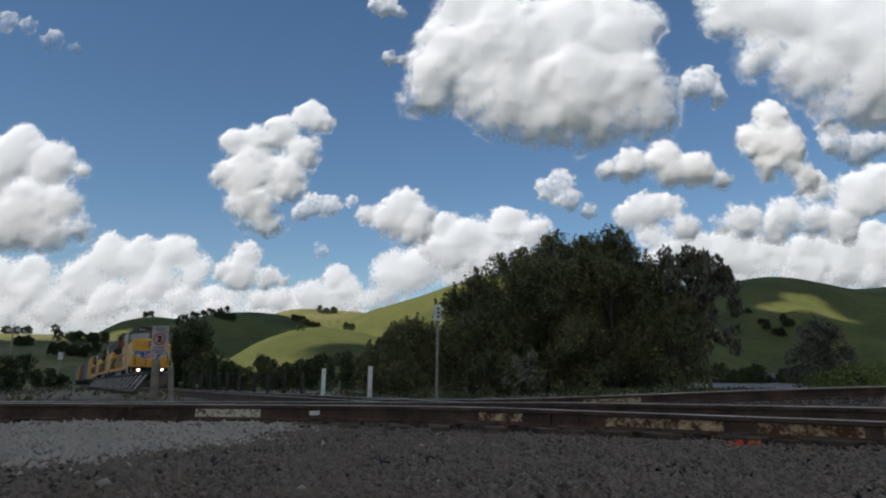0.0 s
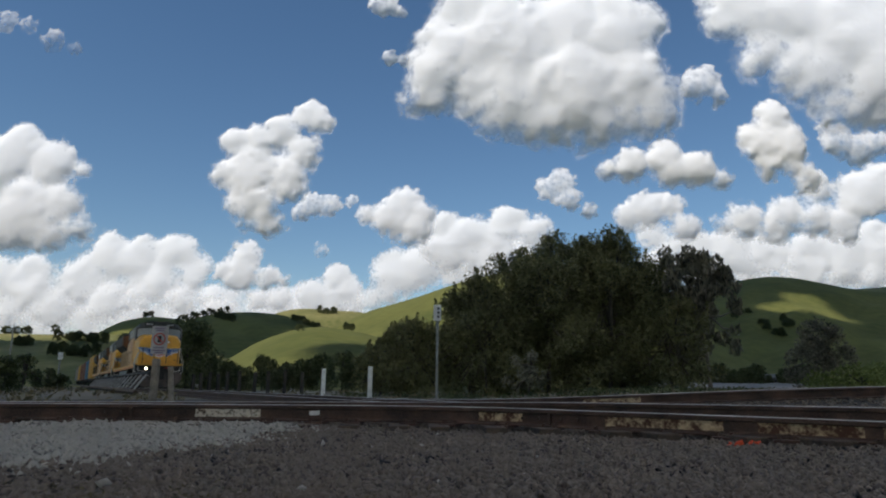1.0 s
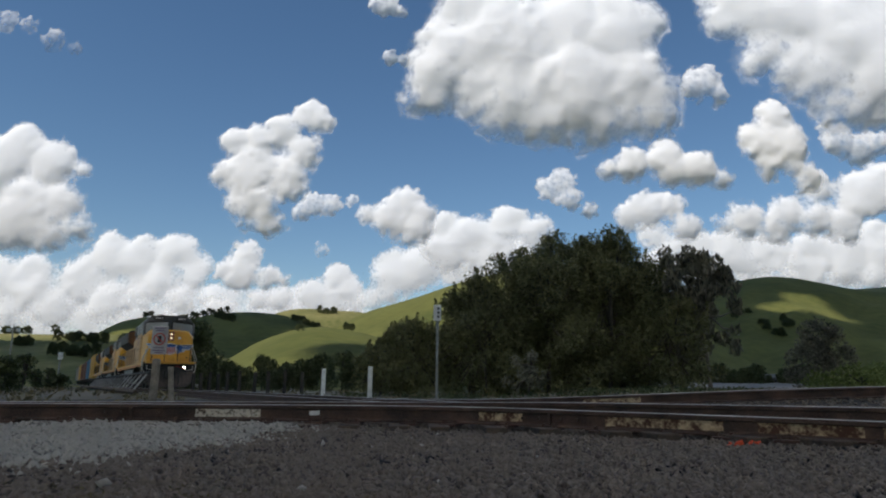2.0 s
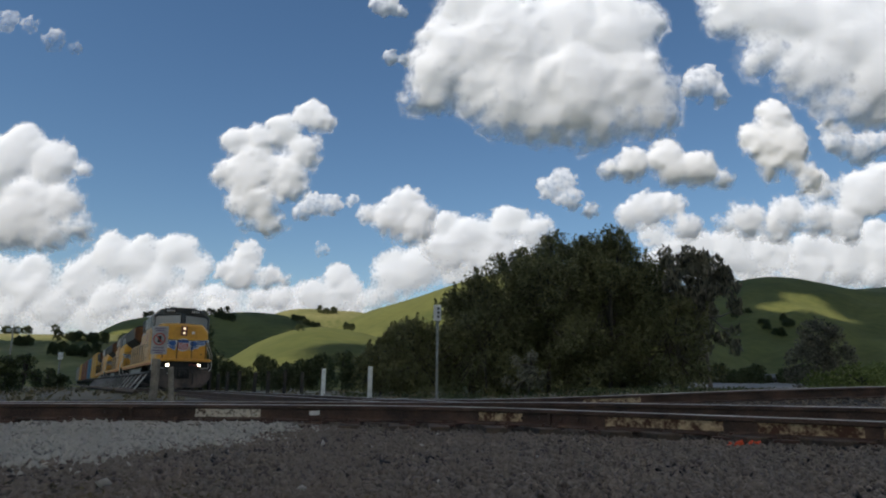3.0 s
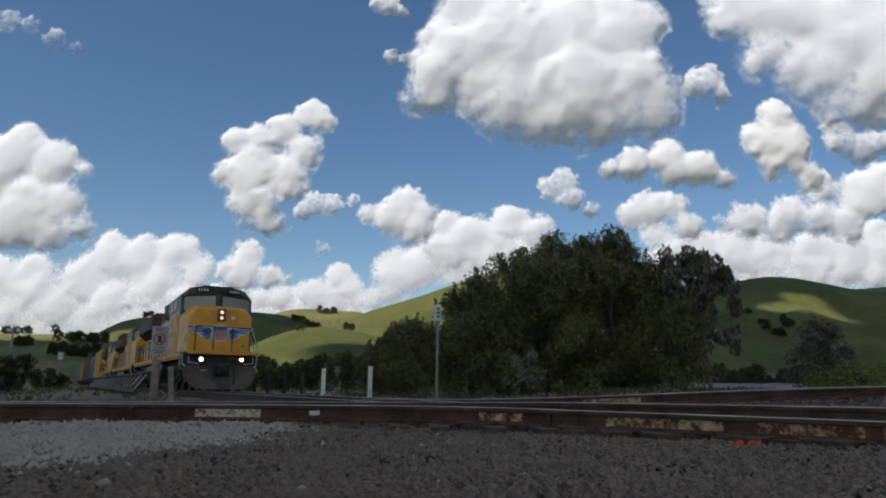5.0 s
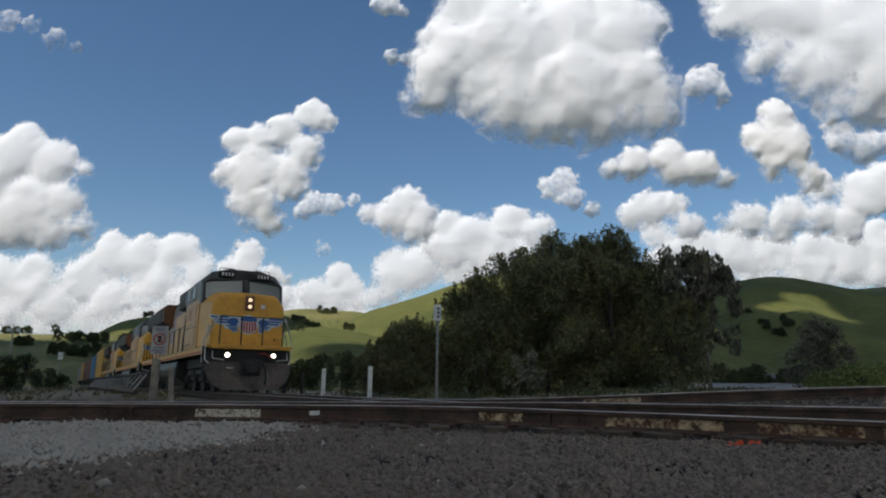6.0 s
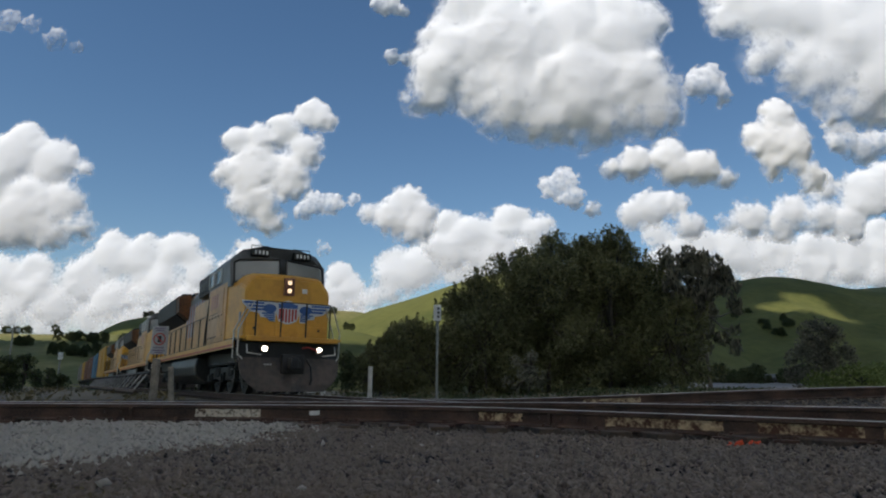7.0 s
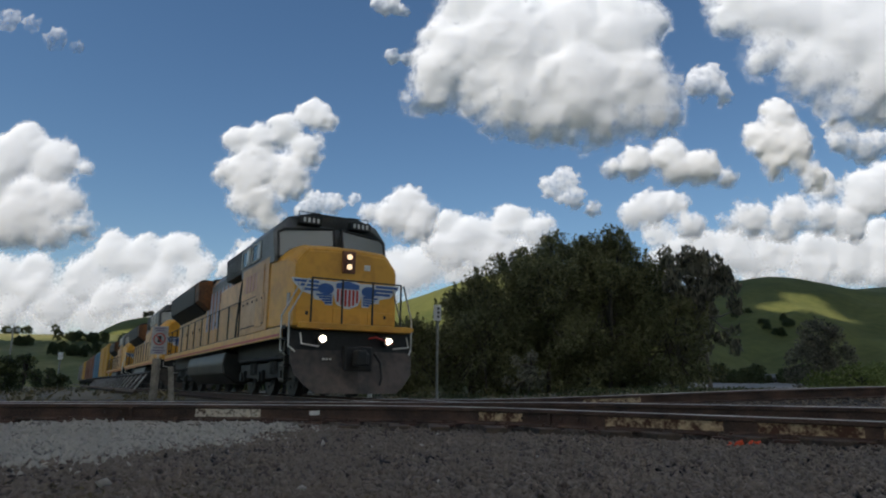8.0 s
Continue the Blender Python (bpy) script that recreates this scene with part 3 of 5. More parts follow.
# ---- train ----
def wheelset(parent, x, r=0.51):
    bm = bmesh.new()
    for s in (-1, 1):
        drum(bm, (0, s * 0.78, 0), r, 0.12)
        drum(bm, (0, s * 0.69, 0), r + 0.025, 0.03)
        drum(bm, (0, s * 0.86, 0), 0.14, 0.12, sides=12)
        for k in range(6):
            a = k * math.pi / 3
            drum(bm, (math.cos(a) * 0.3, s * 0.845, math.sin(a) * 0.3), 0.05, 0.03, sides=8)
    drum(bm, (0, 0, 0), 0.09, 1.5, sides=12)
    ob = part("wheelset", bm, M_BLACK, parent)
    ob.location = (x, 0, r)
    return ob


def truck(parent, x, axles):
    bm = bmesh.new()
    a, b = x + max(axles) + 0.55, x + min(axles) - 0.55
    for s in (-1, 1):
        prism(bm, [(b, 0.62), (b + 0.3, 0.50), (x - 0.2, 0.42), (x + 0.2, 0.42), (a - 0.3, 0.50), (a, 0.62), (a, 0.86), (b, 0.86)], "y", s * 0.98 - 0.07, s * 0.98 + 0.07, 0.02)
        for w in axles:
            box(bm, x + w - 0.2, x + w + 0.2, s * 1.03 - 0.1, s * 1.03 + 0.1, 0.36, 0.68, 0.03)
            drum(bm, (x + w, s * 1.13, 0.51), 0.13, 0.1, sides=12)
        for w in zip(axles, axles[1:]):
            m = x + (w[0] + w[1]) / 2
            drum(bm, (m, s * 1.05, 0.72), 0.11, 0.34, "z", 12)
            drum(bm, (m + 0.28, s * 1.05, 0.72), 0.09, 0.3, "z", 12)
            box(bm, m - 0.4, m + 0.4, s * 1.08 - 0.05, s * 1.08 + 0.05, 0.9, 1.02, 0.02)
        rod(bm, [(b + 0.2, s * 1.12, 0.95), (a - 0.2, s * 1.12, 0.95)], 0.045)
    return part("truck", bm, M_BLACK, parent)


def loft(bm, rings):
    """Skin through rings of equal length, capped at both ends."""
    vv = [[bm.verts.new(p) for p in r] for r in rings]
    fs = []
    for a, b in zip(vv, vv[1:]):
        for i in range(len(a)):
            j = (i + 1) % len(a)
            fs.append(bm.faces.new((a[i], a[j], b[j], b[i])))
    fs += [bm.faces.new(vv[0][::-1]), bm.faces.new(vv[-1])]
    bmesh.ops.recalc_face_normals(bm, faces=bm.faces[:])
    return bm


def nose_ring(x, w, low, shoulder, top):
    return [(x, -w, low), (x, w, low), (x, w, shoulder), (x, w * 0.78, top - 0.04), (x, 0.34, top), (x, -0.34, top), (x, -w * 0.78, top - 0.04), (x, -w, shoulder)]


def emblem(parent, x):
    """Winged shield: pale edge, blue wings, red and white striped shield."""
    def plate(name, outline, mat, a, b, up):
        return part(name, prism(bmesh.new(), outline, "x", x + a, x + b), mat, up)
    sh = [(0.30, 2.70), (0.34, 2.60), (0.31, 2.42), (0.24, 2.22), (0.0, 2.12), (-0.24, 2.22), (-0.31, 2.42), (-0.34, 2.60), (-0.30, 2.70), (0.0, 2.78)]
    bk = plate("shield", [(y * 1.16, 2.44 + (z - 2.44) * 1.13) for y, z in sh], M_PALEBLUE, -0.01, 0.012, parent)
    plate("shield_top", [(0.30, 2.58), (0.30, 2.70), (0.0, 2.77), (-0.30, 2.70), (-0.30, 2.58)], M_BLUE, 0.012, 0.02, bk)
    for i in range(6):
        y = -0.25 + i * 0.10
        lo = 2.15 + 0.10 * (abs(y) / 0.25) ** 2
        plate("shield_stripe", [(y - 0.028, lo), (y + 0.028, lo), (y + 0.028, 2.56), (y - 0.028, 2.56)], M_RED, 0.012, 0.02, bk)
    for s in (-1, 1):
        o = [(0.36, 2.74), (1.40, 2.76), (1.37, 2.66), (1.14, 2.44), (0.86, 2.38), (0.84, 2.28), (0.62, 2.26), (0.55, 2.16), (0.38, 2.16)]
        wing = plate("wing", [(s * y, z) for y, z in o][::s], M_PALEBLUE, -0.01, 0.01, parent)
        for k, (y1, z) in enumerate(((1.33, 2.695), (1.24, 2.60), (1.12, 2.505))):
            plate("feather", [(s * p, q) for p, q in ((0.74, z - 0.03), (y1, z - 0.03), (y1 + 0.02, z + 0.03), (0.74, z + 0.03))][::s], M_BLUE, 0.01, 0.018, wing)
        for k in range(4):
            z = 2.40 - k * 0.06
            plate("feather", [(s * p, q) for p, q in ((0.40, z - 0.02), (0.78 - k * 0.07, z - 0.035), (0.80 - k * 0.07, z + 0.012), (0.40, z + 0.025))][::s], M_BLUE, 0.01, 0.018, wing)
        pts = [(s * (0.56 + 0.2 * math.cos(q * math.pi / 8)), 2.545 + 0.135 * math.sin(q * math.pi / 8)) for q in range(16)]
        plate("wing_root", pts, M_BLUE, 0.01, 0.022, wing)


def locomotive():
    """A six-axle diesel engine; the origin lies on the rails under its front plate, x forward."""
    e = empty("locomotive")
    # front plate and plow
    bm = bmesh.new()
    rings = []
    for z, x, w in ((1.06, -0.02, 1.50), (0.82, 0.02, 1.50), (0.55, 0.10, 1.44), (0.30, 0.20, 1.24), (0.10, 0.28, 0.98)):
        rings.append([(x - 0.10 - 0.10, -w, z), (x - 0.1, -w * 0.55, z), (x, 0, z), (x - 0.1, w * 0.55, z), (x - 0.20, w, z), (x - 0.26, w, z), (x - 0.2, 0, z), (x - 0.26, -w, z)])
    plow = part("plow", loft(bm, rings), M_PLOW, e, "rubbed dark steel plow")
    for y in (-0.78, -0.70, -0.62):
        part("bolt", drum(bmesh.new(), (-0.05, y, 0.86), 0.025, 0.06, "x", 8), M_STEEL, plow)
    part("pilot_plate", boxed(-0.42, -0.28, -1.5, 1.5, 0.95, 1.52, bevel=0.02), M_BLACK, e)
    part("coupler", box(box(box(bmesh.new(), -0.3, 0.45, -0.14, 0.14, 0.72, 1.0, 0.04), 0.3, 0.62, -0.24, 0.02, 0.70, 1.05, 0.05), -0.1, 0.12, -0.34, 0.34, 0.6, 1.16, 0.04), M_BLACK, e)
    hose = rod(bmesh.new(), [(-0.02, 0.3, 1.35), (0.12, 0.42, 1.38), (0.2, 0.62, 1.30), (0.16, 0.82, 1.24)], 0.022)
    part("air_hose", hose, M_RED, e, "dull red air hose")
    part("air_hose", rod(bmesh.new(), [(0.0, 0.45, 1.0), (0.22, 0.5, 0.8), (0.26, 0.52, 0.45), (0.2, 0.5, 0.3)], 0.03), M_BLACK, e)
    # ledge
    part("anticlimber", box(box(bmesh.new(), -0.55, 0.06, -1.38, 1.38, 1.52, 1.66, 0.02), -0.6, -0.1, -1.52, 1.52, 1.58, 1.655, 0.01), M_YELLOW, e)
    for s in (-1, 1):
        can = part("ditch_light", drum(bmesh.new(), (-0.14, s * 0.82, 1.31), 0.13, 0.2, "x"), M_BLACK, e)
        part("lens", drum(bmesh.new(), (-0.03, s * 0.82, 1.31), 0.075, 0.04, "x"), M_LAMP, can, "glowing white lens")
        st = bmesh.new()
        for z, x in ((0.42, -0.38), (0.72, -0.44), (1.02, -0.5), (1.32, -0.56)):
            box(st, x - 0.3, x + 0.02, s * 1.44 - 0.14, s * 1.44 + 0.06, z - 0.02, z + 0.02)
        box(st, -0.95, -0.90, s * 1.40 - 0.02, s * 1.40 + 0.12, 0.35, 1.6)
        box(st, -0.92, -0.35, s * 1.28 - 0.02, s * 1.28 + 0.02, 0.35, 1.6)
        part("step_well", st, M_TANK, e)
        for x, low in ((-0.28, 1.02), (-0.88, 0.95)):
            part("handrail", rod(bmesh.new(), [(x + 0.12, s * 1.42, low), (x, s * 1.53, low + 0.12), (x, s * 1.54, 1.85), (x + 0.23, s * 1.19, 2.66)], 0.021), M_STEEL, e, "white stair handrail")
        part("grab_bar", rod(bmesh.new(), [(-0.1, s * 1.32, 1.42), (0.0, s * 1.32, 1.18), (0.0, s * 0.92, 1.13)], 0.018), M_STEEL, e)
    for y in (-1.12, -0.38, 0.38, 1.12):
        part("railing_post", rod(bmesh.new(), [(-0.05, y, 1.6), (-0.05, y, 2.68)], 0.025), M_BLACK, e)
    part("railing", rod(bmesh.new(), [(-0.05, -1.12, 2.68), (-0.05, -0.38, 2.68), (-0.05, 0.38, 2.68), (-0.05, 1.12, 2.68)], 0.018), M_BLACK, e)
    # nose
    bm = loft(bmesh.new(), [nose_ring(-0.72, 1.30, 1.64, 3.10, 3.50), nose_ring(-0.80, 1.32, 1.64, 3.16, 3.58), nose_ring(-1.10, 1.37, 1.64, 3.28, 3.68), nose_ring(-2.40, 1.535, 1.64, 3.40, 3.74)])
    bmesh.ops.bevel(bm, geom=bm.edges[:], offset=0.04, segments=2, affect="EDGES")
    nose = part("nose", bm, M_YELLOW, e, "golden yellow nose")
    part("nose_door", boxed(-0.74, -0.70, -0.36, 0.36, 1.72, 2.10, bevel=0.01), M_YELLOW, nose)
    part("hatch", boxed(-0.74, -0.705, 0.55, 1.25, 1.75, 2.05, bevel=0.01), M_YELLOW, nose)
    emblem(nose, -0.715)
    hb = part("headlight_box", boxed(-0.86, -0.66, -0.17, 0.17, 2.97, 3.52, bevel=0.02), M_BOX, nose, "rust-brown lamp housing")
    for z in (3.12, 3.37):
        part("lamp_rim", drum(bmesh.new(), (-0.657, 0, z), 0.105, 0.02, "x"), M_RUST, hb)
        part("lens", drum(bmesh.new(), (-0.65, 0, z), 0.07, 0.03, "x"), M_LAMPDIM, hb, "glowing white lens")
    for s in (-1, 1):
        part("plate", boxed(-1.15, -0.93, s * 1.345, s * 1.372, 2.12, 2.42), M_SIGN, nose, "small cream plate")
        part("latch", boxed(-0.72, -0.695, s * 1.0 - 0.03, s * 1.0 + 0.03, 1.9, 1.98), M_BLACK, nose)
    part("plate", boxed(-0.80, -0.705, 0.42, 0.58, 3.08, 3.22), M_WHITE, nose, "small white plate")
    # cab
    def cab_ring(x, low, lift=0.0):
        return [(x, -1.54, low), (x, 1.54, low), (x, 1.56, 4.14 + lift), (x, 1.22, 4.51 + lift), (x, 0.6, 4.65 + lift), (x, -0.6, 4.65 + lift), (x, -1.22, 4.51 + lift), (x, -1.56, 4.14 + lift)]
    def face_x(y, z):
        return -1.68 + 0.22 * (4.6 - z) - 0.42 * (abs(y) / 1.54) ** 2
    bm = bmesh.new()
    def scr(x, z0, lean):
        return [(face_x(y, z), y, z) for _, y, z in cab_ring(x, z0)]
    loft(bm, [scr(-1.72, 3.3, 0.32), cab_ring(-2.45, 3.3), cab_ring(-5.2, 3.3)])
    cab = part("cab", bm, M_GREY, e, "dark grey cab top")
    part("cab_side", prism(bmesh.new(), [(-5.0, 1.62), (-2.2, 1.62), (-2.2, 3.5), (-5.0, 3.5)], "y", -1.545, 1.545, 0.02), M_SIDE, e, "faded yellow cab side with primer patches")
    for s in (-1, 1):
        a, b = (s * 0.11, s * 1.45)
        w = bmesh.new()
        q = [(a, 3.62), (b, 3.42), (b, 4.08), (b - s * 0.14, 4.17), (a, 4.24)]
        v = [(face_x(y, z) + d, y, z) for d in (0.03, 0.0) for y, z in q]
        vs = [w.verts.new(p) for p in v]
        w.faces.new(vs[:5]), w.faces.new(vs[5:][::-1])
        for i in range(5):
            j = (i + 1) % 5
            w.faces.new((vs[i], vs[j], vs[5 + j], vs[5 + i]))
        bmesh.ops.recalc_face_normals(w, faces=w.faces[:])
        pane = part("windscreen", w, M_GLASS, cab)
        pts = [Vector((face_x(y, z) + 0.035, y, z)) for y, z in q]
        part("gasket", rod(bmesh.new(), pts + pts[:1], 0.034, 6), M_BLACK, pane)
        part("wiper", rod(bmesh.new(), [(face_x(0.5, 3.6) + 0.05, (a + b) / 2 - s * 0.25, 3.60), (face_x(1.2, 3.7) + 0.06, (a + b) / 2 + s * 0.45, 3.62)], 0.014, 6), M_BLACK, pane)
        nb = part("number_board", boxed(-1.95, -1.66, s * 0.68 - 0.29, s * 0.68 + 0.29, 4.33, 4.54, bevel=0.01), M_BLACK, cab)
        for k in range(4):
            y = s * 0.68 - 0.18 + k * 0.12
            part("numeral_bar", boxed(-1.66, -1.652, y - 0.03, y + 0.03, 4.37, 4.49), M_WHITE, nb)
        part("roof_rail", rod(bmesh.new(), [(-1.85, s * 0.68 - 0.28, 4.55), (-1.85, s * 0.68 - 0.28, 4.68), (-1.85, s * 0.68 + 0.28, 4.68), (-1.85, s * 0.68 + 0.28, 4.55)], 0.012, 6), M_BLACK, cab)
        for x in (-3.1, -4.25):
            sw = part("side_window", boxed(x - 0.85, x, s * 1.53, s * 1.565, 3.58, 4.05, bevel=0.01), M_DARKGLASS, cab)
            part("sash", boxed(x - 0.30, x - 0.06, s * 1.56, s * 1.58, 3.62, 4.02, bevel=0.006), M_PALEBLUE, sw, "pale sliding sash")
            part("window_frame", rod(bmesh.new(), [(x - 0.85, s * 1.57, 3.58), (x, s * 1.57, 3.58), (x, s * 1.57, 4.05), (x - 0.85, s * 1.57, 4.05), (x - 0.85, s * 1.57, 3.58)], 0.025, 6), M_STEEL, sw)
        part("cab_door", boxed(-3.3, -2.6, s * 1.545 - 0.02, s * 1.545 + 0.02, 1.75, 3.35, bevel=0.01), M_SIDE, cab)
        # sill, walkway, handrails
        part("side_sill", boxed(-20.3, -0.95, s * 1.50 - 0.03, s * 1.50 + 0.03, 1.36, 1.62, bevel=0.01), M_YELLOW, e)
        hr = rod(bmesh.new(), [(-5.2, s * 1.50, 2.66), (-20.2, s * 1.50, 2.66)], 0.018, 6)
        part("handrail", hr, M_BLACK, e)
        for k in range(11):
            x = -5.3 - k * 1.48
            part("stanchion", rod(bmesh.new(), [(x, s * 1.50, 1.6), (x, s * 1.50, 2.66)], 0.022, 6), M_BLACK, e)
    part("walkway", boxed(-20.4, -0.6, -1.52, 1.52, 1.56, 1.64), M_BLACK, e)
    part("frame", boxed(-20.3, -0.4, -1.0, 1.0, 1.0, 1.56), M_BLACK, e)
    # hood
    hood = part("long_hood", prism(bmesh.new(), [(-1.0, 1.64), (1.0, 1.64), (1.0, 4.0), (0.75, 4.34), (-0.75, 4.34), (-1.0, 4.0)], "x", -20.0, -5.15, 0.02), M_SIDE, e, "long faded yellow engine hood with doors")
    part("hood_roof", prism(bmesh.new(), [(-1.02, 3.98), (-0.76, 4.36), (0.76, 4.36), (1.02, 3.98), (0.98, 3.98), (0.72, 4.3), (-0.72, 4.3), (-0.98, 3.98)][::-1], "x", -12.0, -7.6), M_GREY, hood)
    part("hood_shoulder", prism(bmesh.new(), [(-1.012, 3.55), (-1.012, 4.0), (1.012, 4.0), (1.012, 3.55)], "x", -12.4, -5.2), M_GALV, hood, "bleached grey upper hood")
    for s in (-1, 1):
        for k in range(17):
            x = -5.9 - k * 0.80
            part("hood_door", boxed(x - 0.36, x + 0.36, s * 1.0 - 0.02, s * 1.0 + 0.03, 1.8, 3.25, bevel=0.01), M_SIDE, hood)
            if k % 2:
                part("door_latch", boxed(x + 0.26, x + 0.31, s * 1.03 - 0.02, s * 1.03 + 0.02, 2.4, 2.55), M_BLACK, hood)
        part("blower_box", prism(bmesh.new(), [(s * 0.95, 1.64), (s * 1.42, 1.64), (s * 1.42, 3.30), (s * 1.2, 3.5), (s * 0.95, 3.5)], "x", -8.6, -5.2, 0.03), M_SIDE, hood)
        part("air_intake", prism(bmesh.new(), [(s * 0.9, 3.45), (s * 1.48, 3.52), (s * 1.52, 4.2), (s * 1.3, 4.36), (s * 0.7, 4.36)], "x", -7.55, -5.35, 0.02), M_BLACK, hood, "black louvred air intake")
        for k in range(8):
            part("louvre", boxed(-7.5 + k * 0.27, -7.44 + k * 0.27, s * 1.5 - 0.01, s * 1.5 + 0.03, 3.6, 4.2), M_GREY, hood)
        for k in range(7):
            part("lettering_bar", boxed(-13.0 + k * 0.62, -12.62 + k * 0.62, s * 1.0, s * 1.036, 2.30, 3.72), M_LETTER, hood)
            part("lettering_edge", boxed(-12.62 + k * 0.62, -12.56 + k * 0.62, s * 1.0, s * 1.037, 2.30, 3.72), M_PINK, hood)
        for k in range(4):
            part("numeral_bar", boxed(-4.55 + k * 0.36, -4.33 + k * 0.36, s * 1.545, s * 1.5525, 2.78, 3.25), M_PINK, cab)
        part("cab_panel", boxed(-4.95, -2.45, s * 1.543, s * 1.556, 1.82, 2.58, bevel=0.005), M_PRIMER, cab, "bleached access panel")
        part("panel_seam", boxed(-4.9, -2.5, s * 1.554, s * 1.562, 1.80, 1.83), M_BLACK, cab)
        part("panel_seam", boxed(-4.9, -2.5, s * 1.554, s * 1.562, 2.58, 2.60), M_BLACK, cab)
        for k in range(5):
            part("latch", boxed(-4.7 + k * 0.5, -4.64 + k * 0.5, s * 1.556, s * 1.575, 2.44, 2.50), M_BLACK, cab)
        part("drain_pipe", rod(bmesh.new(), [(-5.25, s * 1.47, 3.45), (-5.5, s * 1.47, 2.9), (-5.75, s * 1.47, 2.2), (-5.8, s * 1.47, 1.65)], 0.03, 6), M_BLACK, hood)
        part("edge_stripe", boxed(-20.2, -1.0, s * 1.535, s * 1.54, 1.40, 1.46), M_RED, e)
    part("radiator", prism(bmesh.new(), [(-1.02, 3.05), (1.02, 3.05), (1.50, 3.45), (1.54, 4.2), (1.25, 4.42), (-1.25, 4.42), (-1.54, 4.2), (-1.50, 3.45)], "x", -19.6, -13.3, 0.03), M_BLACK, hood, "dark flared radiator housing")
    for s in (-1, 1):
        part("radiator_flank", prism(bmesh.new(), [(s * 0.98, 3.1), (s * 1.48, 3.48), (s * 1.52, 4.18), (s * 1.0, 4.3)], "x", -13.29, -12.5, 0.01), M_FLANK, hood, "rust-orange end panel")
    for x in (-14.0, -15.8, -17.6):
        part("fan", drum(bmesh.new(), (x, 0, 4.48), 0.7, 0.14, "z"), M_BLACK, hood)
    part("exhaust", boxed(-10.6, -9.4, -0.3, 0.3, 4.3, 4.55, bevel=0.03), M_BLACK, hood)
    # tank and running gear
    part("fuel_tank", prism(bmesh.new(), [(-1.42, 0.62), (-1.0, 0.30), (1.0, 0.30), (1.42, 0.62), (1.46, 0.95), (1.38, 1.30), (-1.38, 1.30), (-1.46, 0.95)], "x", -13.9, -7.4, 0.06), M_TANK, e, "grey steel fuel tank")
    for s in (-1, 1):
        part("air_tank", drum(bmesh.new(), (-10.1, s * 1.25, 1.48), 0.16, 4.6, "x", 16), M_TANK, e)
    sets = []
    for x in (-4.05, -16.4):
        truck(e, x, (-2.0, 0.0, 2.0))
        sets += [wheelset(e, x + w) for w in (-2.0, 0.0, 2.0)]
    return e, sets


def freight_car(name, length, height, paint, label, ribs):
    e = empty(name)
    body = part("body", boxed(-length, -0.6, -1.5, 1.5, 1.1, height, bevel=0.04), paint, e)
    for s in (-1, 1):
        for k in range(ribs):
            x = -1.0 - k * (length - 1.6) / max(1, ribs - 1)
            part("rib", boxed(x - 0.06, x + 0.06, s * 1.5 - 0.02, s * 1.5 + 0.06, 1.15, height - 0.1), paint, body)
    part("door", boxed(-length / 2 - 1.5, -length / 2 + 1.5, -1.58, 1.58, 1.2, height - 0.3, bevel=0.02), paint, e)
    part("underframe", boxed(-length, -0.2, -0.8, 0.8, 0.85, 1.12), M_BLACK, e)
    for y in (-1.2, 1.2):
        part("ladder", rod(rod(bmesh.new(), [(-0.56, y, 1.0), (-0.56, y, height)], 0.025, 6), [(-0.56, y * 0.7, 1.0), (-0.56, y * 0.7, height)], 0.025, 6), M_STEEL, e)
    sets = []
    for x in (-2.4, -length + 2.0):
        truck(e, x, (-0.9, 0.9))
        sets += [wheelset(e, x + w, 0.46) for w in (-0.9, 0.9)]
    tagged(e, label, "freight car", "train")
    return e, sets


TRAIN = []                     # thing, its wheelsets, metres behind the front, wheel radius
lead, lead_sets = locomotive()
tagged(lead, "golden yellow diesel locomotive with grey roof and lit headlights", "locomotive", "train")
TRAIN.append((lead, lead_sets, 0.0, 0.51))
for k, back in enumerate((22.2, 44.4)):
    o = copy_thing(lead, pose(0, 0, 0))
    tagged(o, "yellow diesel locomotive coupled behind the leading one")
    for c in o.children_recursive:
        if c.name.startswith("lens"):
            c.material_slots[0].link = "OBJECT"
            c.material_slots[0].material = M_GLASS
            c["label"] = "unlit glass lens"
    TRAIN.append((o, [c for c in o.children if c.name.startswith("wheelset")], back, 0.51))
at = 66.4
for name, length, height, paint, label, ribs in (
        ("boxcar", 15.5, 4.6, M_BOXY, "yellow steel boxcar in a freight train", 12), ("boxcar", 15.5, 4.4, M_BOXB, "blue steel boxcar in a freight train", 12),
        ("boxcar", 17.0, 4.6, M_BOX, "rust-brown steel boxcar in a freight train", 14), ("boxcar", 17.0, 4.5, M_BOX, "rust-brown steel boxcar in a freight train", 14),
        ("boxcar", 15.5, 4.7, M_BOXY, "yellow steel boxcar in a freight train", 12), ("hopper_car", 16.0, 4.6, M_BOXG, "grey covered hopper car in a freight train", 16),
        ("hopper_car", 16.0, 4.6, M_BOXG, "grey covered hopper car in a freight train", 16)):
    o, sets = freight_car(name, length, height, paint, label, ribs)
    TRAIN.append((o, sets, at, 0.46))
    at += length + 0.8


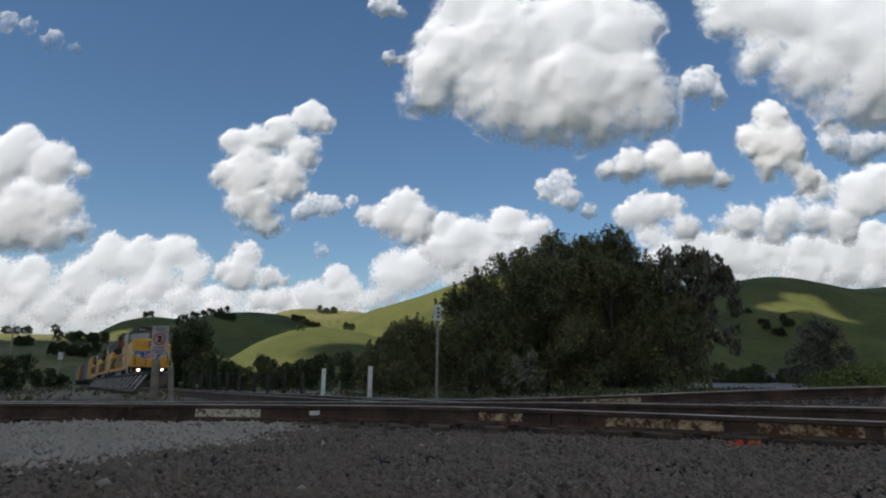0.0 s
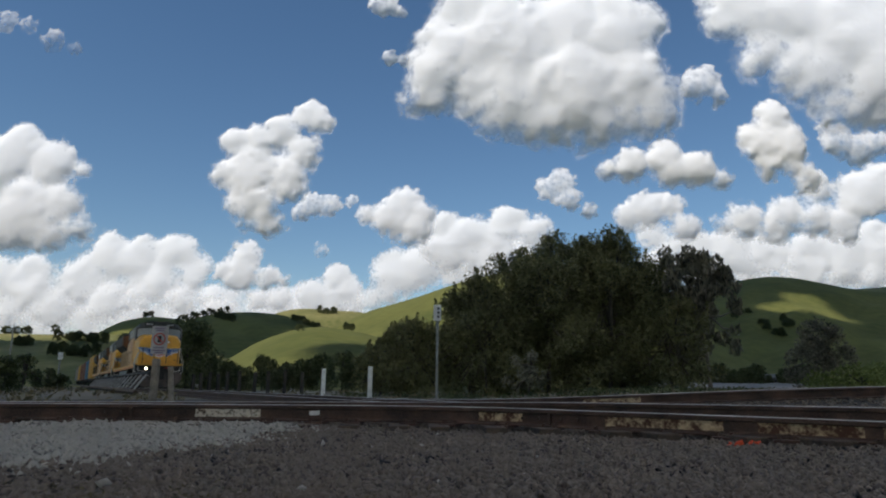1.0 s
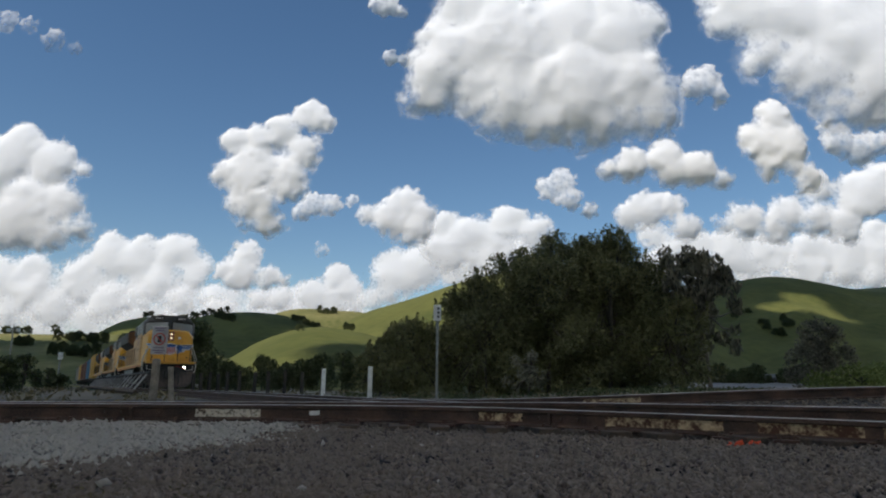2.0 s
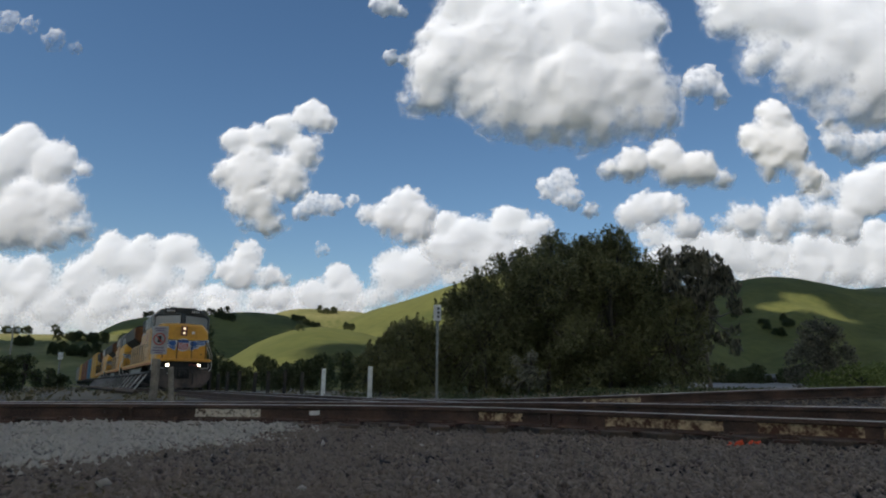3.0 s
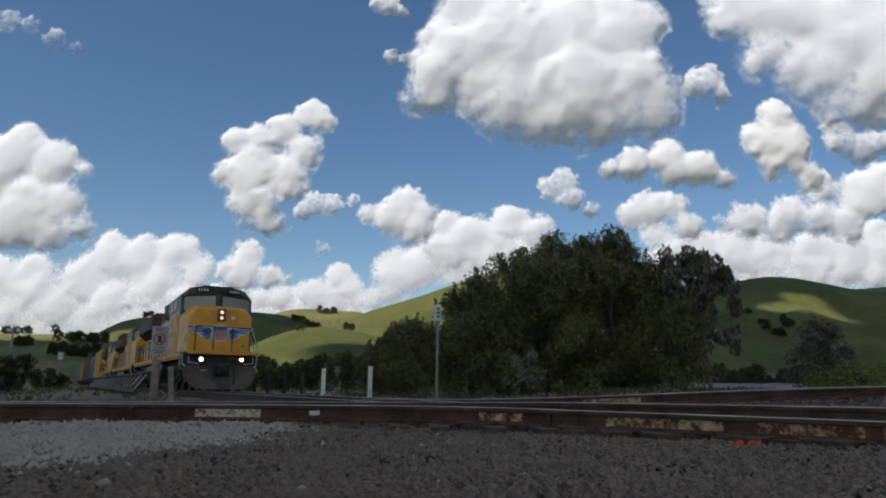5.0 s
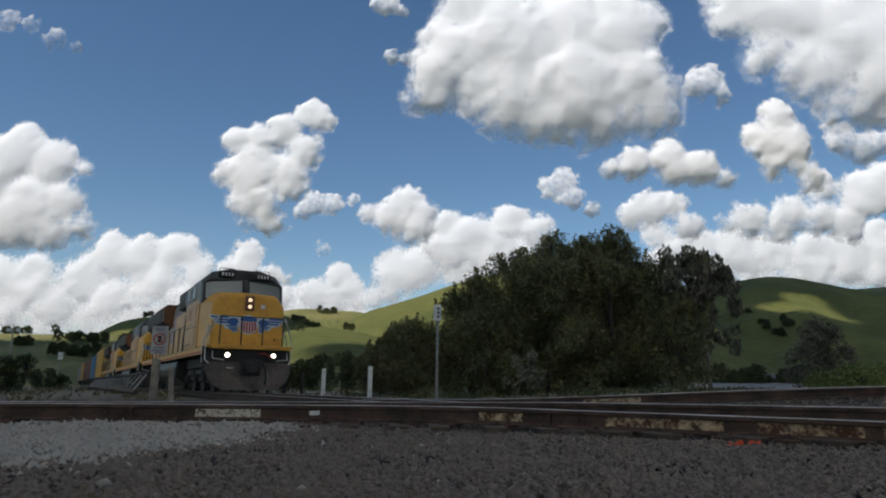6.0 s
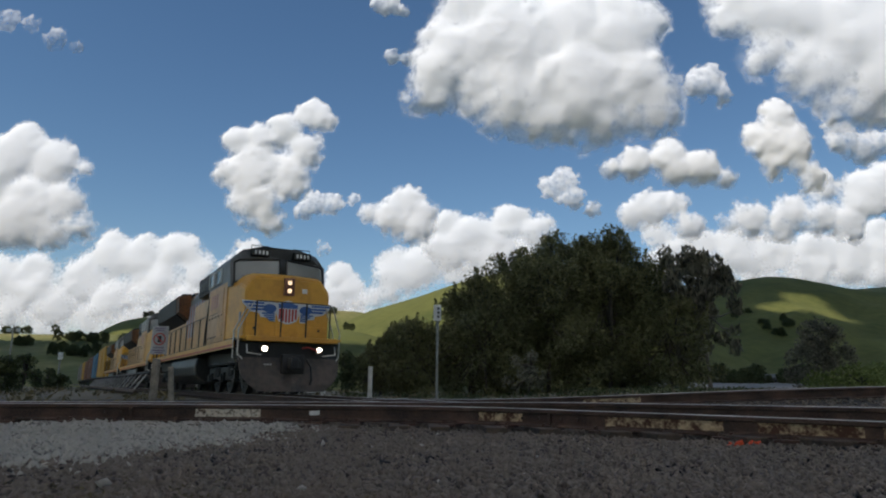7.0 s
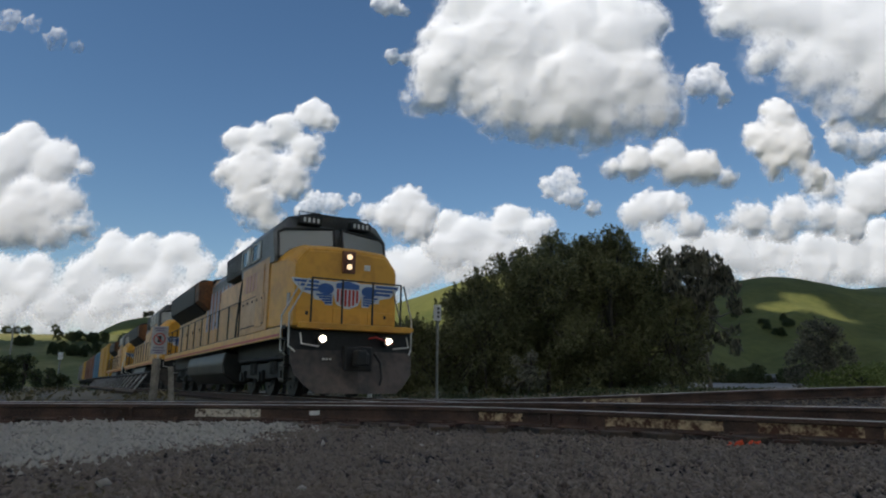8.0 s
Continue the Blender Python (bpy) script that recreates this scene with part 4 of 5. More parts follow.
# ---- posts and signs ----
def leaning_post(name, foot, top, r, mat, label, cat):
    bm = bmesh.new()
    a, b = Vector(foot), Vector(top)
    rings = []
    for i in range(8):
        p, g = a + (b - a) * i / 7, r * (1.06 - 0.025 * i)
        rings.append([(p.x + g * math.cos(k * 0.628), p.y + g * math.sin(k * 0.628), p.z) for k in range(10)])
    loft(bm, rings)
    for v in bm.verts:
        v.co += Vector((noise.noise(v.co * 9), noise.noise(v.co * 9 + Vector((7, 0, 0))), 0)) * r * 0.2
    return tagged(part(name, bm, mat), label, cat)


def round_sign():
    e = tagged(empty("warning_sign", pose(-5.28, 12.28, -0.26)), "white warning sign with red prohibition ring on a timber post", "sign")
    part("post", boxed(-0.11, 0.0, 0.0, 0.14, -0.1, 1.0, bevel=0.015), M_WOOD, e)
    plate = part("plate", boxed(-0.15, 0.15, -0.02, 0.0, 1.08, 1.60, bevel=0.004), M_SIGN, e)
    ring = bmesh.new()
    pts = [(0.105 * math.cos(i * math.pi / 12), -0.024, 1.36 + 0.105 * math.sin(i * math.pi / 12)) for i in range(25)]
    part("ring", rod(ring, pts, 0.011, 6), M_RED, plate)
    part("slash", rod(bmesh.new(), [(-0.07, -0.024, 1.43), (0.07, -0.024, 1.29)], 0.009, 6), M_RED, plate)
    part("symbol", boxed(-0.03, 0.035, -0.023, -0.02, 1.30, 1.42), M_BLACK, plate)
    for z, w in ((1.56, 0.11), (1.52, 0.08), (1.20, 0.10), (1.15, 0.12), (1.11, 0.08)):
        part("text_bar", boxed(-w, w, -0.023, -0.02, z - 0.012, z + 0.012), M_FADED, plate)


round_sign()
leaning_post("post", (-4.99, 12.4, -0.3), (-5.08, 12.4, 0.60), 0.055, M_WOOD, "leaning grey weathered timber post stub", "post")


def milepost():
    e = tagged(empty("marker_sign", pose(-0.14, 17.7, -0.25)), "white marker sign on a slim steel post by the track", "sign")
    part("post", rod(bmesh.new(), [(0, 0.02, -0.1), (0.01, 0.02, 2.7)], 0.035, 8), M_GALV, e)
    plate = part("plate", boxed(-0.10, 0.10, -0.03, -0.012, 2.28, 2.70, bevel=0.004), M_WHITE, e)
    for z in (2.60, 2.49, 2.38):
        part("numeral_bar", boxed(0.0, 0.06, -0.034, -0.03, z - 0.035, z + 0.035), M_BLACK, plate)


milepost()
SPOTS = [(-2.7, 25.0), (-4.7, 26.4)] + [(u * (29.5 + 1.15 * k), 29.5 + 1.15 * k) for k, u in enumerate((-0.21, -0.2365, -0.261, -0.2815, -0.304, -0.323, -0.336, -0.35, -0.362, -0.374))]
for k, (x, y) in enumerate(SPOTS):
    white = k < 2
    o = tagged(part("bollard", boxed(-0.08, 0.08, -0.08, 0.08, -0.2, 1.25 - 0.06 * (k % 3), bevel=0.02), M_WHITE if white else M_DARKPOST),
               "white painted square timber bollard" if white else "dark creosoted square timber bollard", "bollard", "bollards along the track")
    o.matrix_basis = pose(x, y, -0.25, 1.2 * math.sin(k * 5), 1.5 * math.sin(k * 3), 5 * k)


def bridge_railing():
    """Low walkway rail with raking struts along the near side of the track."""
    e = tagged(empty("trestle_railing"), "low timber walkway rail with raking steel struts along the track", "railing")
    p = FRONT8 - SIDE * 2.5
    def spot(back, out, z):
        q = p - WAY * back - SIDE * out
        return (q.x, q.y, z)
    part("beam", rod(bmesh.new(), [spot(16.4, 0, 0.75), spot(90, 0, 0.75)], 0.09, 4), M_DARKPOST, e)
    part("curb", rod(bmesh.new(), [spot(15.5, 0.6, -0.05), spot(90, 0.6, -0.05)], 0.12, 4), M_TIE, e)
    for k in range(22):
        b = 16.8 + k * 2.2
        part("strut", rod(bmesh.new(), [spot(b, 0.6, 0.0), spot(b + 0.7, 0, 0.75)], 0.045, 6), M_GALV, e)


bridge_railing()


# ---- trees ----
def crown(name, clumps, leaf, per, mat, parent, seed, droop=0.0, flat=1.0):
    """Leaves in ragged clumps: clumps of (x, y, z, radius); per is leaves for each square metre of clump."""
    rng = np.random.default_rng(seed)
    V = []
    for x, y, z, r in clumps:
        n = max(12, int(per * r * r))
        d = rng.normal(size=(n, 3))
        d /= np.linalg.norm(d, axis=1)[:, None]
        rad = r * (0.45 + 0.6 * rng.random(n) ** 0.6)[:, None]
        c = np.array((x, y, z)) + d * rad * np.array((1, 1, flat))
        a = rng.normal(size=(n, 3))
        a[:, 2] -= droop
        a /= np.linalg.norm(a, axis=1)[:, None]
        b = np.cross(a, rng.normal(size=(n, 3)))
        b /= np.linalg.norm(b, axis=1)[:, None] + 1e-6
        L = leaf * (0.6 + 0.8 * rng.random(n))[:, None]
        V.append(np.stack([c - a * L, c + b * L * 0.32, c + a * L, c - b * L * 0.32], 1).reshape(-1, 3))
    V = np.vstack(V)
    me = bpy.data.meshes.new(name)
    k = len(V) // 4
    me.vertices.add(len(V)), me.loops.add(len(V)), me.polygons.add(k)
    me.vertices.foreach_set("co", V.astype(np.float32).ravel())
    me.loops.foreach_set("vertex_index", np.arange(len(V)))
    me.polygons.foreach_set("loop_start", np.arange(0, len(V), 4))
    me.update(calc_edges=True)
    me.materials.append(mat)
    ob = new(name, me)
    if parent:
        ob.parent = parent
    return ob


def limb(bm, points, r0, r1):
    n = len(points) - 1
    for i, (a, b) in enumerate(zip(points, points[1:])):
        a, b = Vector(a), Vector(b)
        ra, rb = r0 + (r1 - r0) * i / n, r0 + (r1 - r0) * (i + 1) / n
        m = Matrix.Translation((a + b) / 2) @ (b - a).to_track_quat("Z", "Y").to_matrix().to_4x4()
        bmesh.ops.create_cone(bm, cap_ends=False, segments=8, radius1=ra, radius2=rb, depth=(b - a).length * 1.03, matrix=m)


def tree(at, height, width, leafmat, label, seed, base=0.15, leaf=0.16, per=60, droop=0.3, peak=0.9, count=46, category="tree", spires=0):
    """A trunk with limbs and an uneven crown of leaf clumps."""
    rng = random.Random(seed)
    e = tagged(empty("tree", pose(*at)), label, category, "trees")
    bm = bmesh.new()
    top = Vector((rng.uniform(-0.3, 0.3), 0, height * 0.8))
    mid = Vector((rng.uniform(-0.3, 0.3), rng.uniform(-0.2, 0.2), height * 0.4))
    limb(bm, [(0, 0, -0.3), mid * 0.5, mid, top], height * 0.013 + 0.03, 0.02)
    clumps = []
    for i in range(count):
        h = base + (peak - base) * rng.random() ** 0.8
        half = width / 2 * math.sin(min(1, (1 - (h - base) / (1.02 - base)) * 1.25 + 0.12) * math.pi / 2)
        a, q = rng.uniform(0, 2 * math.pi), math.sqrt(rng.random())
        r = width * rng.uniform(0.07, 0.15)
        p = Vector((math.cos(a) * q * half, math.sin(a) * q * half, h * height))
        clumps.append((p.x, p.y, p.z, r))
        if i % 4 == 0:
            limb(bm, [mid.lerp(top, rng.random() * 0.7), mid.lerp(p, 0.6) + Vector((0, 0, 0.2)), p], 0.07, 0.02)
    for i in range(spires):
        x = rng.uniform(-0.42, 0.42) * width
        z = height * (peak + 0.02) * (1 - (abs(x) / width) ** 1.6)
        y, tip, lean = rng.uniform(-1, 1), rng.uniform(0.4, 0.95), rng.uniform(-0.06, 0.06)
        for s in range(7):
            clumps.append((x + lean * s, y, z * 0.95 + s * 0.2 * tip, 0.27 - s * 0.036))
    part("trunk", bm, M_BARK if leafmat is M_EUCA else M_DARKBARK, e)
    crown("crown", clumps, leaf, per, leafmat, e, seed, droop)
    return e


for x, y, h, w, s in ((1.5, 36, 6.4, 4.8, 1), (-1.6, 37, 4.1, 5.6, 2), (4.4, 37.5, 8.7, 7.0, 3), (7.2, 37.5, 9.6, 7.0, 4), (5.6, 35, 7.6, 7.0, 5), (9.6, 37.5, 10.1, 4.6, 6), (2.4, 34.5, 5.4, 5.0, 7), (8.8, 35, 7.6, 5.5, 8), (11.4, 36.5, 8.2, 5.0, 9), (-3.4, 37, 2.9, 3.2, 10), (12.0, 34.6, 5.5, 4.6, 11)):
    tree((x, y, -0.3), h, w, M_LEAF, "dense dark green acacia with feathery shoots beside the track", s, base=0.03, leaf=0.115, per=350, count=95, spires=11)
for x, y, h, w, s in ((9.9, 36.4, 10.7, 2.2, 12), (10.7, 36.6, 9.9, 1.9, 13), (6.3, 36.2, 10.0, 2.4, 14), (1.8, 36, 7.2, 1.8, 15), (4.6, 36.2, 9.2, 2.2, 16), (8.0, 36.4, 9.8, 2.0, 17)):
    tree((x, y, -0.3), h, w, M_LEAF, "tall slim dark green acacia rising over the thicket", s, base=0.3, leaf=0.11, per=520, count=60, spires=3)
tree((12.9, 35.5, -0.3), 8.9, 3.4, M_EUCA, "tall grey-green eucalyptus with hanging leaves", 21, base=0.22, leaf=0.2, per=330, droop=2.0, count=48)
tree((14.5, 35.8, -0.3), 8.7, 3.7, M_EUCA, "tall grey-green eucalyptus with hanging leaves", 22, base=0.28, leaf=0.2, per=480, droop=2.0, count=48)
tree((4.1, 32.2, -0.3), 2.4, 2.3, M_OLIVE, "small silvery grey shrub in front of the trees", 23, base=0.05, leaf=0.09, per=700, count=36, category="shrub")
tree((28.6, 50, -0.3), 6.2, 4.6, M_EUCA, "round grey-green bushy tree", 24, base=0.06, leaf=0.16, per=300, count=70)
for x, y, h, w, s in ((28.0, 44, 1.8, 4.6, 31), (31.5, 45, 1.9, 4.5, 32), (25.6, 44, 1.4, 3.0, 33)):
    tree((x, y, 0.0), h, w, M_LIME, "low fresh green bush beside the road", s, base=0.05, leaf=0.12, per=330, count=36, category="bush")


# ---- far trees, road and houses ----
def hill_top(x, y):
    """Height of the hills or ground at x, y."""
    best = ground_height(x, y)
    for ob in bpy.data.objects:
        if ob.name.startswith("hill"):
            hit, p, _, _ = ob.ray_cast(Vector((x, y, 900)), Vector((0, 0, -1)))
            if hit:
                best = max(best, p.z)
    return best


def grove(name, label, spots, size, mat, seed, category="tree", leaf=None):
    """Trees of one kind, each a thing, sharing one of three shapes."""
    made = []
    for k in range(3):
        t = tree((0, 0, 0), size * (0.85 + 0.15 * k), size * (1.15 - 0.1 * k), mat, label, seed + k, base=0.08, leaf=leaf or size * 0.05, per=1300 / size ** 1.3 + 14, count=40, category=category)
        made.append(t)
    for i, (x, y) in enumerate(spots):
        z = hill_top(x, y) - 0.02 * size
        m = pose(x, y, z, 0, 0, 73 * i)
        if i < 3:
            made[i].matrix_basis = m
        else:
            copy_thing(made[i % 3], m)
    for k in range(len(spots), 3):
        bpy.data.objects.remove(made[k])


rg = random.Random(11)
grove("oak", "dark green oak on the grass hill", [(-0.3925 * 895 + i * 8 - 6, 885 + rg.uniform(-8, 6)) for i in range(9)] + [(-0.33 * 880 + i * 7, 840 - i * 9) for i in range(6)] + [(-0.22 * 880 + i * 7, 850 - i * 4) for i in range(8)], 9.0, M_OAK, 41)
grove("oak", "dark green oak on the rounded hill", [(-0.147 * 470, 476), (-0.140 * 470, 479), (-0.151 * 470, 482), (-0.218 * 440, 440)], 5.6, M_OAK, 51)
grove("oak", "dark green oak on the crest of the far ridge", [(-0.4545 * 1300, 1296), (-0.448 * 1300, 1300), (-0.185 * 1200, 1180), (-0.175 * 1200, 1175), (-0.165 * 1200, 1182)], 13.0, M_OAK, 61)
grove("oak", "dark oak in a band of trees on the dry ridge", [(-0.60 * 600 + i * 9.5 + rg.uniform(-3, 3), 575 + rg.uniform(-22, 16)) for i in range(15)] + [(-0.648 * 690, 690), (-0.636 * 690, 692), (-0.595 * 690, 695), (-0.665 * 690, 690)] + [(-0.57 * 520 + i * 9, 500 + rg.uniform(-6, 6)) for i in range(5)], 10.0, M_OAK, 71)
grove("oak", "dark oak in the fold of the green hill", [(0.512 * 680 + rg.uniform(-15, 15), 680 + rg.uniform(-16, 16)) for i in range(10)] + [(0.528 * 650 + rg.uniform(-8, 8), 648 + 6 * i) for i in range(3)] + [(0.45 * 730 + i * 8, 733) for i in range(3)], 8.0, M_OAK, 81)
grove("tree", "dark green tree in the far tree line", [(0.385 * 118 + i * 2.3 + rg.uniform(-1, 1), 119 + rg.uniform(-1, 4)) for i in range(10)] + [(0.57 * 150 + i * 4, 150) for i in range(7)], 4.8, M_OAK, 91, leaf=0.3)
grove("tree", "tall dark tree behind the track", [(-0.425 * 120, 120), (-0.405 * 122, 122), (-0.385 * 118, 118), (-0.46 * 120, 120)], 12.0, M_OAK, 101, leaf=0.4)
grove("tree", "dark tree at the foot of the hill", [(-0.355 * 100, 100), (-0.335 * 100, 103), (-0.27 * 100, 100), (-0.225 * 96, 96), (-0.205 * 98, 98), (-0.18 * 95, 95), (-0.31 * 110, 110), (-0.245 * 110, 112), (-0.15 * 90, 90), (-0.12 * 90, 92)], 5.0, M_OAK, 111, leaf=0.25)
grove("bush", "dark dense bush beside the track bed", [(-0.69 * 34, 34), (-0.66 * 35, 35), (-0.64 * 37, 37.5), (-0.72 * 33, 33), (-0.61 * 62, 62), (-0.59 * 64, 64), (-0.575 * 66, 66)], 1.9, M_OAK, 121, "bush", leaf=0.12)

# car park strip and parked cars
bm = prism(bmesh.new(), [(98, -1.5), (98, 0.45), (126, 1.75), (126, -1.5)], "x", 36, 66)
tagged(part("road", bm, material("grey_asphalt", (0.20, 0.20, 0.20), (0.12, 0.12, 0.12), 0.9, scale=0.3, fine=4)), "grey asphalt road beyond the trees", "road", kind="structure")


def parked_car(x, y, turn, paint):
    e = tagged(empty("car", pose(x, y, 1.62, 0, 0, turn)), "small parked car under the far trees", "car", "parked cars")
    part("body", prism(bmesh.new(), [(-2.1, 0.3), (2.1, 0.3), (2.15, 0.75), (1.2, 0.9), (0.6, 1.4), (-1.2, 1.42), (-1.9, 0.95), (-2.15, 0.8)], "y", -0.85, 0.85, 0.08), paint, e)
    part("window", prism(bmesh.new(), [(1.05, 0.93), (0.58, 1.32), (-1.15, 1.34), (-1.7, 0.97)], "y", -0.86, 0.86), M_GLASS, e)
    for a in (-1.35, 1.35):
        for s in (-0.8, 0.8):
            part("wheel", drum(bmesh.new(), (a, s, 0.32), 0.32, 0.2), M_BLACK, e)


for k, (u, mat) in enumerate(((0.405, M_BOXG), (0.435, M_TANK), (0.46, M_WHITE), (0.492, M_GREY), (0.535, M_BOXG))):
    parked_car(u * 122, 121 + (k % 3), 20 * k, mat)


def shed(x, y, w, label):
    e = tagged(empty("house", pose(x, y, hill_top(x, y), 0, 0, 20)), label, "house")
    part("wall", boxed(-w / 2, w / 2, -2, 2, -0.3, 2.4), M_WHITE, e)
    part("roof", prism(bmesh.new(), [(-2.4, 2.35), (2.4, 2.35), (0, 3.6)], "x", -w / 2 - 0.3, w / 2 + 0.3), M_GREY, e)
    part("door", boxed(-0.45, 0.45, -2.04, -1.99, -0.25, 1.8), M_BLACK, e)


shed(-0.235 * 150, 150, 5.0, "small white house at the foot of the hill")
shed(-0.345 * 170, 170, 8.0, "low white house among the trees")


def lamp_pole(x, y, h, label):
    e = tagged(empty("lamp_pole", pose(x, y, ground_height(x, y))), label, "pole")
    part("pole", rod(bmesh.new(), [(0, 0, -0.2), (0, 0, h)], 0.07, 8), M_GALV, e)
    part("cross_arm", rod(bmesh.new(), [(-0.45, 0, h - 0.5), (0.45, 0, h - 0.5)], 0.04, 6), M_GALV, e)
    for s in (-1, 1):
        part("lamp_head", boxed(s * 0.45 - 0.16, s * 0.45 + 0.16, -0.12, 0.12, h - 0.62, h - 0.3, bevel=0.03), M_WHITE, e)


lamp_pole(-0.655 * 62, 62, 6.0, "steel floodlight pole with two white lamp heads")


def signal_mast(x, y):
    e = tagged(empty("track_signal", pose(x, y, ground_height(x, y))), "slim steel track marker with a white head", "signal")
    part("mast", rod(bmesh.new(), [(0, 0, -0.2), (0, 0, 3.2)], 0.09, 8), M_GALV, e)
    part("head", boxed(-0.22, 0.22, -0.1, 0.1, 3.0, 3.7, bevel=0.04), M_WHITE, e)


signal_mast(-0.578 * 66, 66)


# ---- paint marks, plates and gravel at the near track ----
def along(line, x):
    """The point of a line at a given x, and the way it runs there."""
    for a, b in zip(line, line[1:]):
        if a.x <= x <= b.x:
            t = (x - a.x) / (b.x - a.x)
            return a.lerp(b, t), (b - a).normalized()


def paint_patch(line, x0, x1, z0, z1, mat, name, label):
    """A thin coat on the web of a rail, on the side towards us."""
    bm = bmesh.new()
    k = max(2, int((x1 - x0) / 0.08))
    cols = []
    for i in range(k + 1):
        p, d = along(line, x0 + (x1 - x0) * i / k)
        s = Vector((d.y, -d.x, 0)).normalized()
        j = 0.008 * noise.noise(Vector((i * 0.7, x0 * 9, 0)))
        cols.append([bm.verts.new(p + s * o + Vector((0, 0, z - 0.186))) for o, z in ((0.0125, z0 + j), (0.0125, z1 + j), (0.006, z1 + j), (0.006, z0 + j))])
    for a, b in zip(cols, cols[1:]):
        for q in range(4):
            bm.faces.new((a[q], a[(q + 1) % 4], b[(q + 1) % 4], b[q]))
    bm.faces.new(cols[0]), bm.faces.new(cols[-1][::-1])
    bmesh.ops.recalc_face_normals(bm, faces=bm.faces[:])
    return tagged(part(name, bm, mat), label, "paint mark", "paint marks on the rails", "structure")


paint_patch(NEAR, -2.88, -2.12, 0.03, 0.15, M_CHALK, "trim", "flaking white paint patch on the rail web")
for x0, x1 in ((0.42, 0.88), (1.66, 2.62), (2.87, 3.57), (3.68, 4.1)):
    paint_patch(NEAR, x0, x1, 0.035, 0.135, M_CREAM, "trim", "flaking cream paint patch on the rail web")
paint_patch(NEAR, -1.54, -1.42, 0.07, 0.12, M_WHITE, "trim", "small white paint mark on the rail web")
paint_patch(UPPER, 2.75, 3.75, 0.035, 0.135, M_CREAM, "trim", "flaking cream paint patch on the rail web")


def joint_bar(x):
    p, d = along(NEAR, x)
    turn = math.degrees(math.atan2(d.y, d.x))
    e = tagged(empty("joint_bar", pose(p.x, p.y, p.z - 0.186, 0, 0, turn)), "rusty bolted joint bar on the rail", "joint bar", "joint bars")
    part("bar", boxed(-0.02, 0.02, -0.05, -0.012, 0.02, 0.14, bevel=0.006), M_RUST, e)
    for k in (-0.3, -0.12, 0.12, 0.3):
        part("bolt", drum(bmesh.new(), (k, -0.03, 0.085), 0.016, 0.05, "y", 8), M_RUST, e)


for x in (-3.6, 1.15):
    joint_bar(x)


def tie_plates():
    """Plates and spikes where the near rail crosses its ties."""
    bm = bmesh.new()
    box(bm, -0.1, 0.1, -0.19, 0.12, -0.022, 0.004, 0.004)
    for a in (-0.06, 0.06):
        box(bm, a - 0.012, a + 0.012, -0.12, -0.085, 0.0, 0.03)
        box(bm, a - 0.02, a + 0.02, -0.10, -0.065, 0.026, 0.042)
    me = bpy.data.meshes.new("tie_plate")
    bm.to_mesh(me)
    bm.free()
    me.materials.append(M_RUST)
    run, last = 0.0, None
    holder = tagged(empty("plate_row"), "rusty spiked tie plates under the rail", "tie plates", kind="structure")
    for p, d in ((q, r - q) for q, r in zip(dense(NEAR), dense(NEAR)[1:])):
        if last is not None:
            run += (p - last).length
        last = p
        if run >= 0.56:
            run -= 0.56
            o = new("tie_plate", me)
            o.parent = holder
            o.matrix_basis = pose(p.x, p.y, p.z - 0.188, 0, 0, math.degrees(math.atan2(d.y, d.x)))


tie_plates()


def stones(name, label, n, area, size, mat, seed, lift, keep):
    """Loose angular stones, joined into one mesh."""
    rng = np.random.default_rng(seed)
    iv = np.array([(1, 0, 0), (-1, 0, 0), (0, 1, 0), (0, -1, 0), (0, 0, 1), (0, 0, -1)], float)
    jv = np.array([(0, 2, 4), (2, 1, 4), (1, 3, 4), (3, 0, 4), (2, 0, 5), (1, 2, 5), (3, 1, 5), (0, 3, 5)])
    x0, x1, y0, y1 = area
    P = []
    while len(P) < n:
        x, y = rng.uniform(x0, x1), rng.uniform(y0, y1)
        if abs(x) < 0.75 * y + 0.5 and keep(x, y, rng.random()):
            P.append((x, y))
    V, F = [], []
    for i, (x, y) in enumerate(P):
        s = size * min(2.2, 0.45 + rng.exponential(0.5))
        sh = (iv * rng.uniform(0.7, 1.3, (6, 1)) + rng.uniform(-0.35, 0.35, (6, 3))) * s * rng.uniform(0.55, 1.35, 3)
        a, b = rng.uniform(0, 6.28, 2)
        ca, sa, cb, sb = math.cos(a), math.sin(a), math.cos(b), math.sin(b)
        sh = sh @ np.array(((ca, -sa, 0), (sa, ca, 0), (0, 0, 1))) @ np.array(((1, 0, 0), (0, cb, -sb), (0, sb, cb)))
        V.append(sh + np.array((x, y, bed(x, y) + lift * s)))
        F.append(jv + 6 * i)
    V, F = np.vstack(V), np.vstack(F)
    me = bpy.data.meshes.new(name)
    me.vertices.add(len(V)), me.loops.add(F.size), me.polygons.add(len(F))
    me.vertices.foreach_set("co", V.astype(np.float32).ravel())
    me.loops.foreach_set("vertex_index", F.ravel())
    me.polygons.foreach_set("loop_start", np.arange(0, F.size, 3))
    me.update(calc_edges=True)
    me.materials.append(mat)
    return tagged(new(name, me), label, "gravel", kind="stuff")


def near_y(x):
    r = along(NEAR, x)
    return r[0].y if r else 7.0


def bed(x, y):
    return ground_height(x, y)


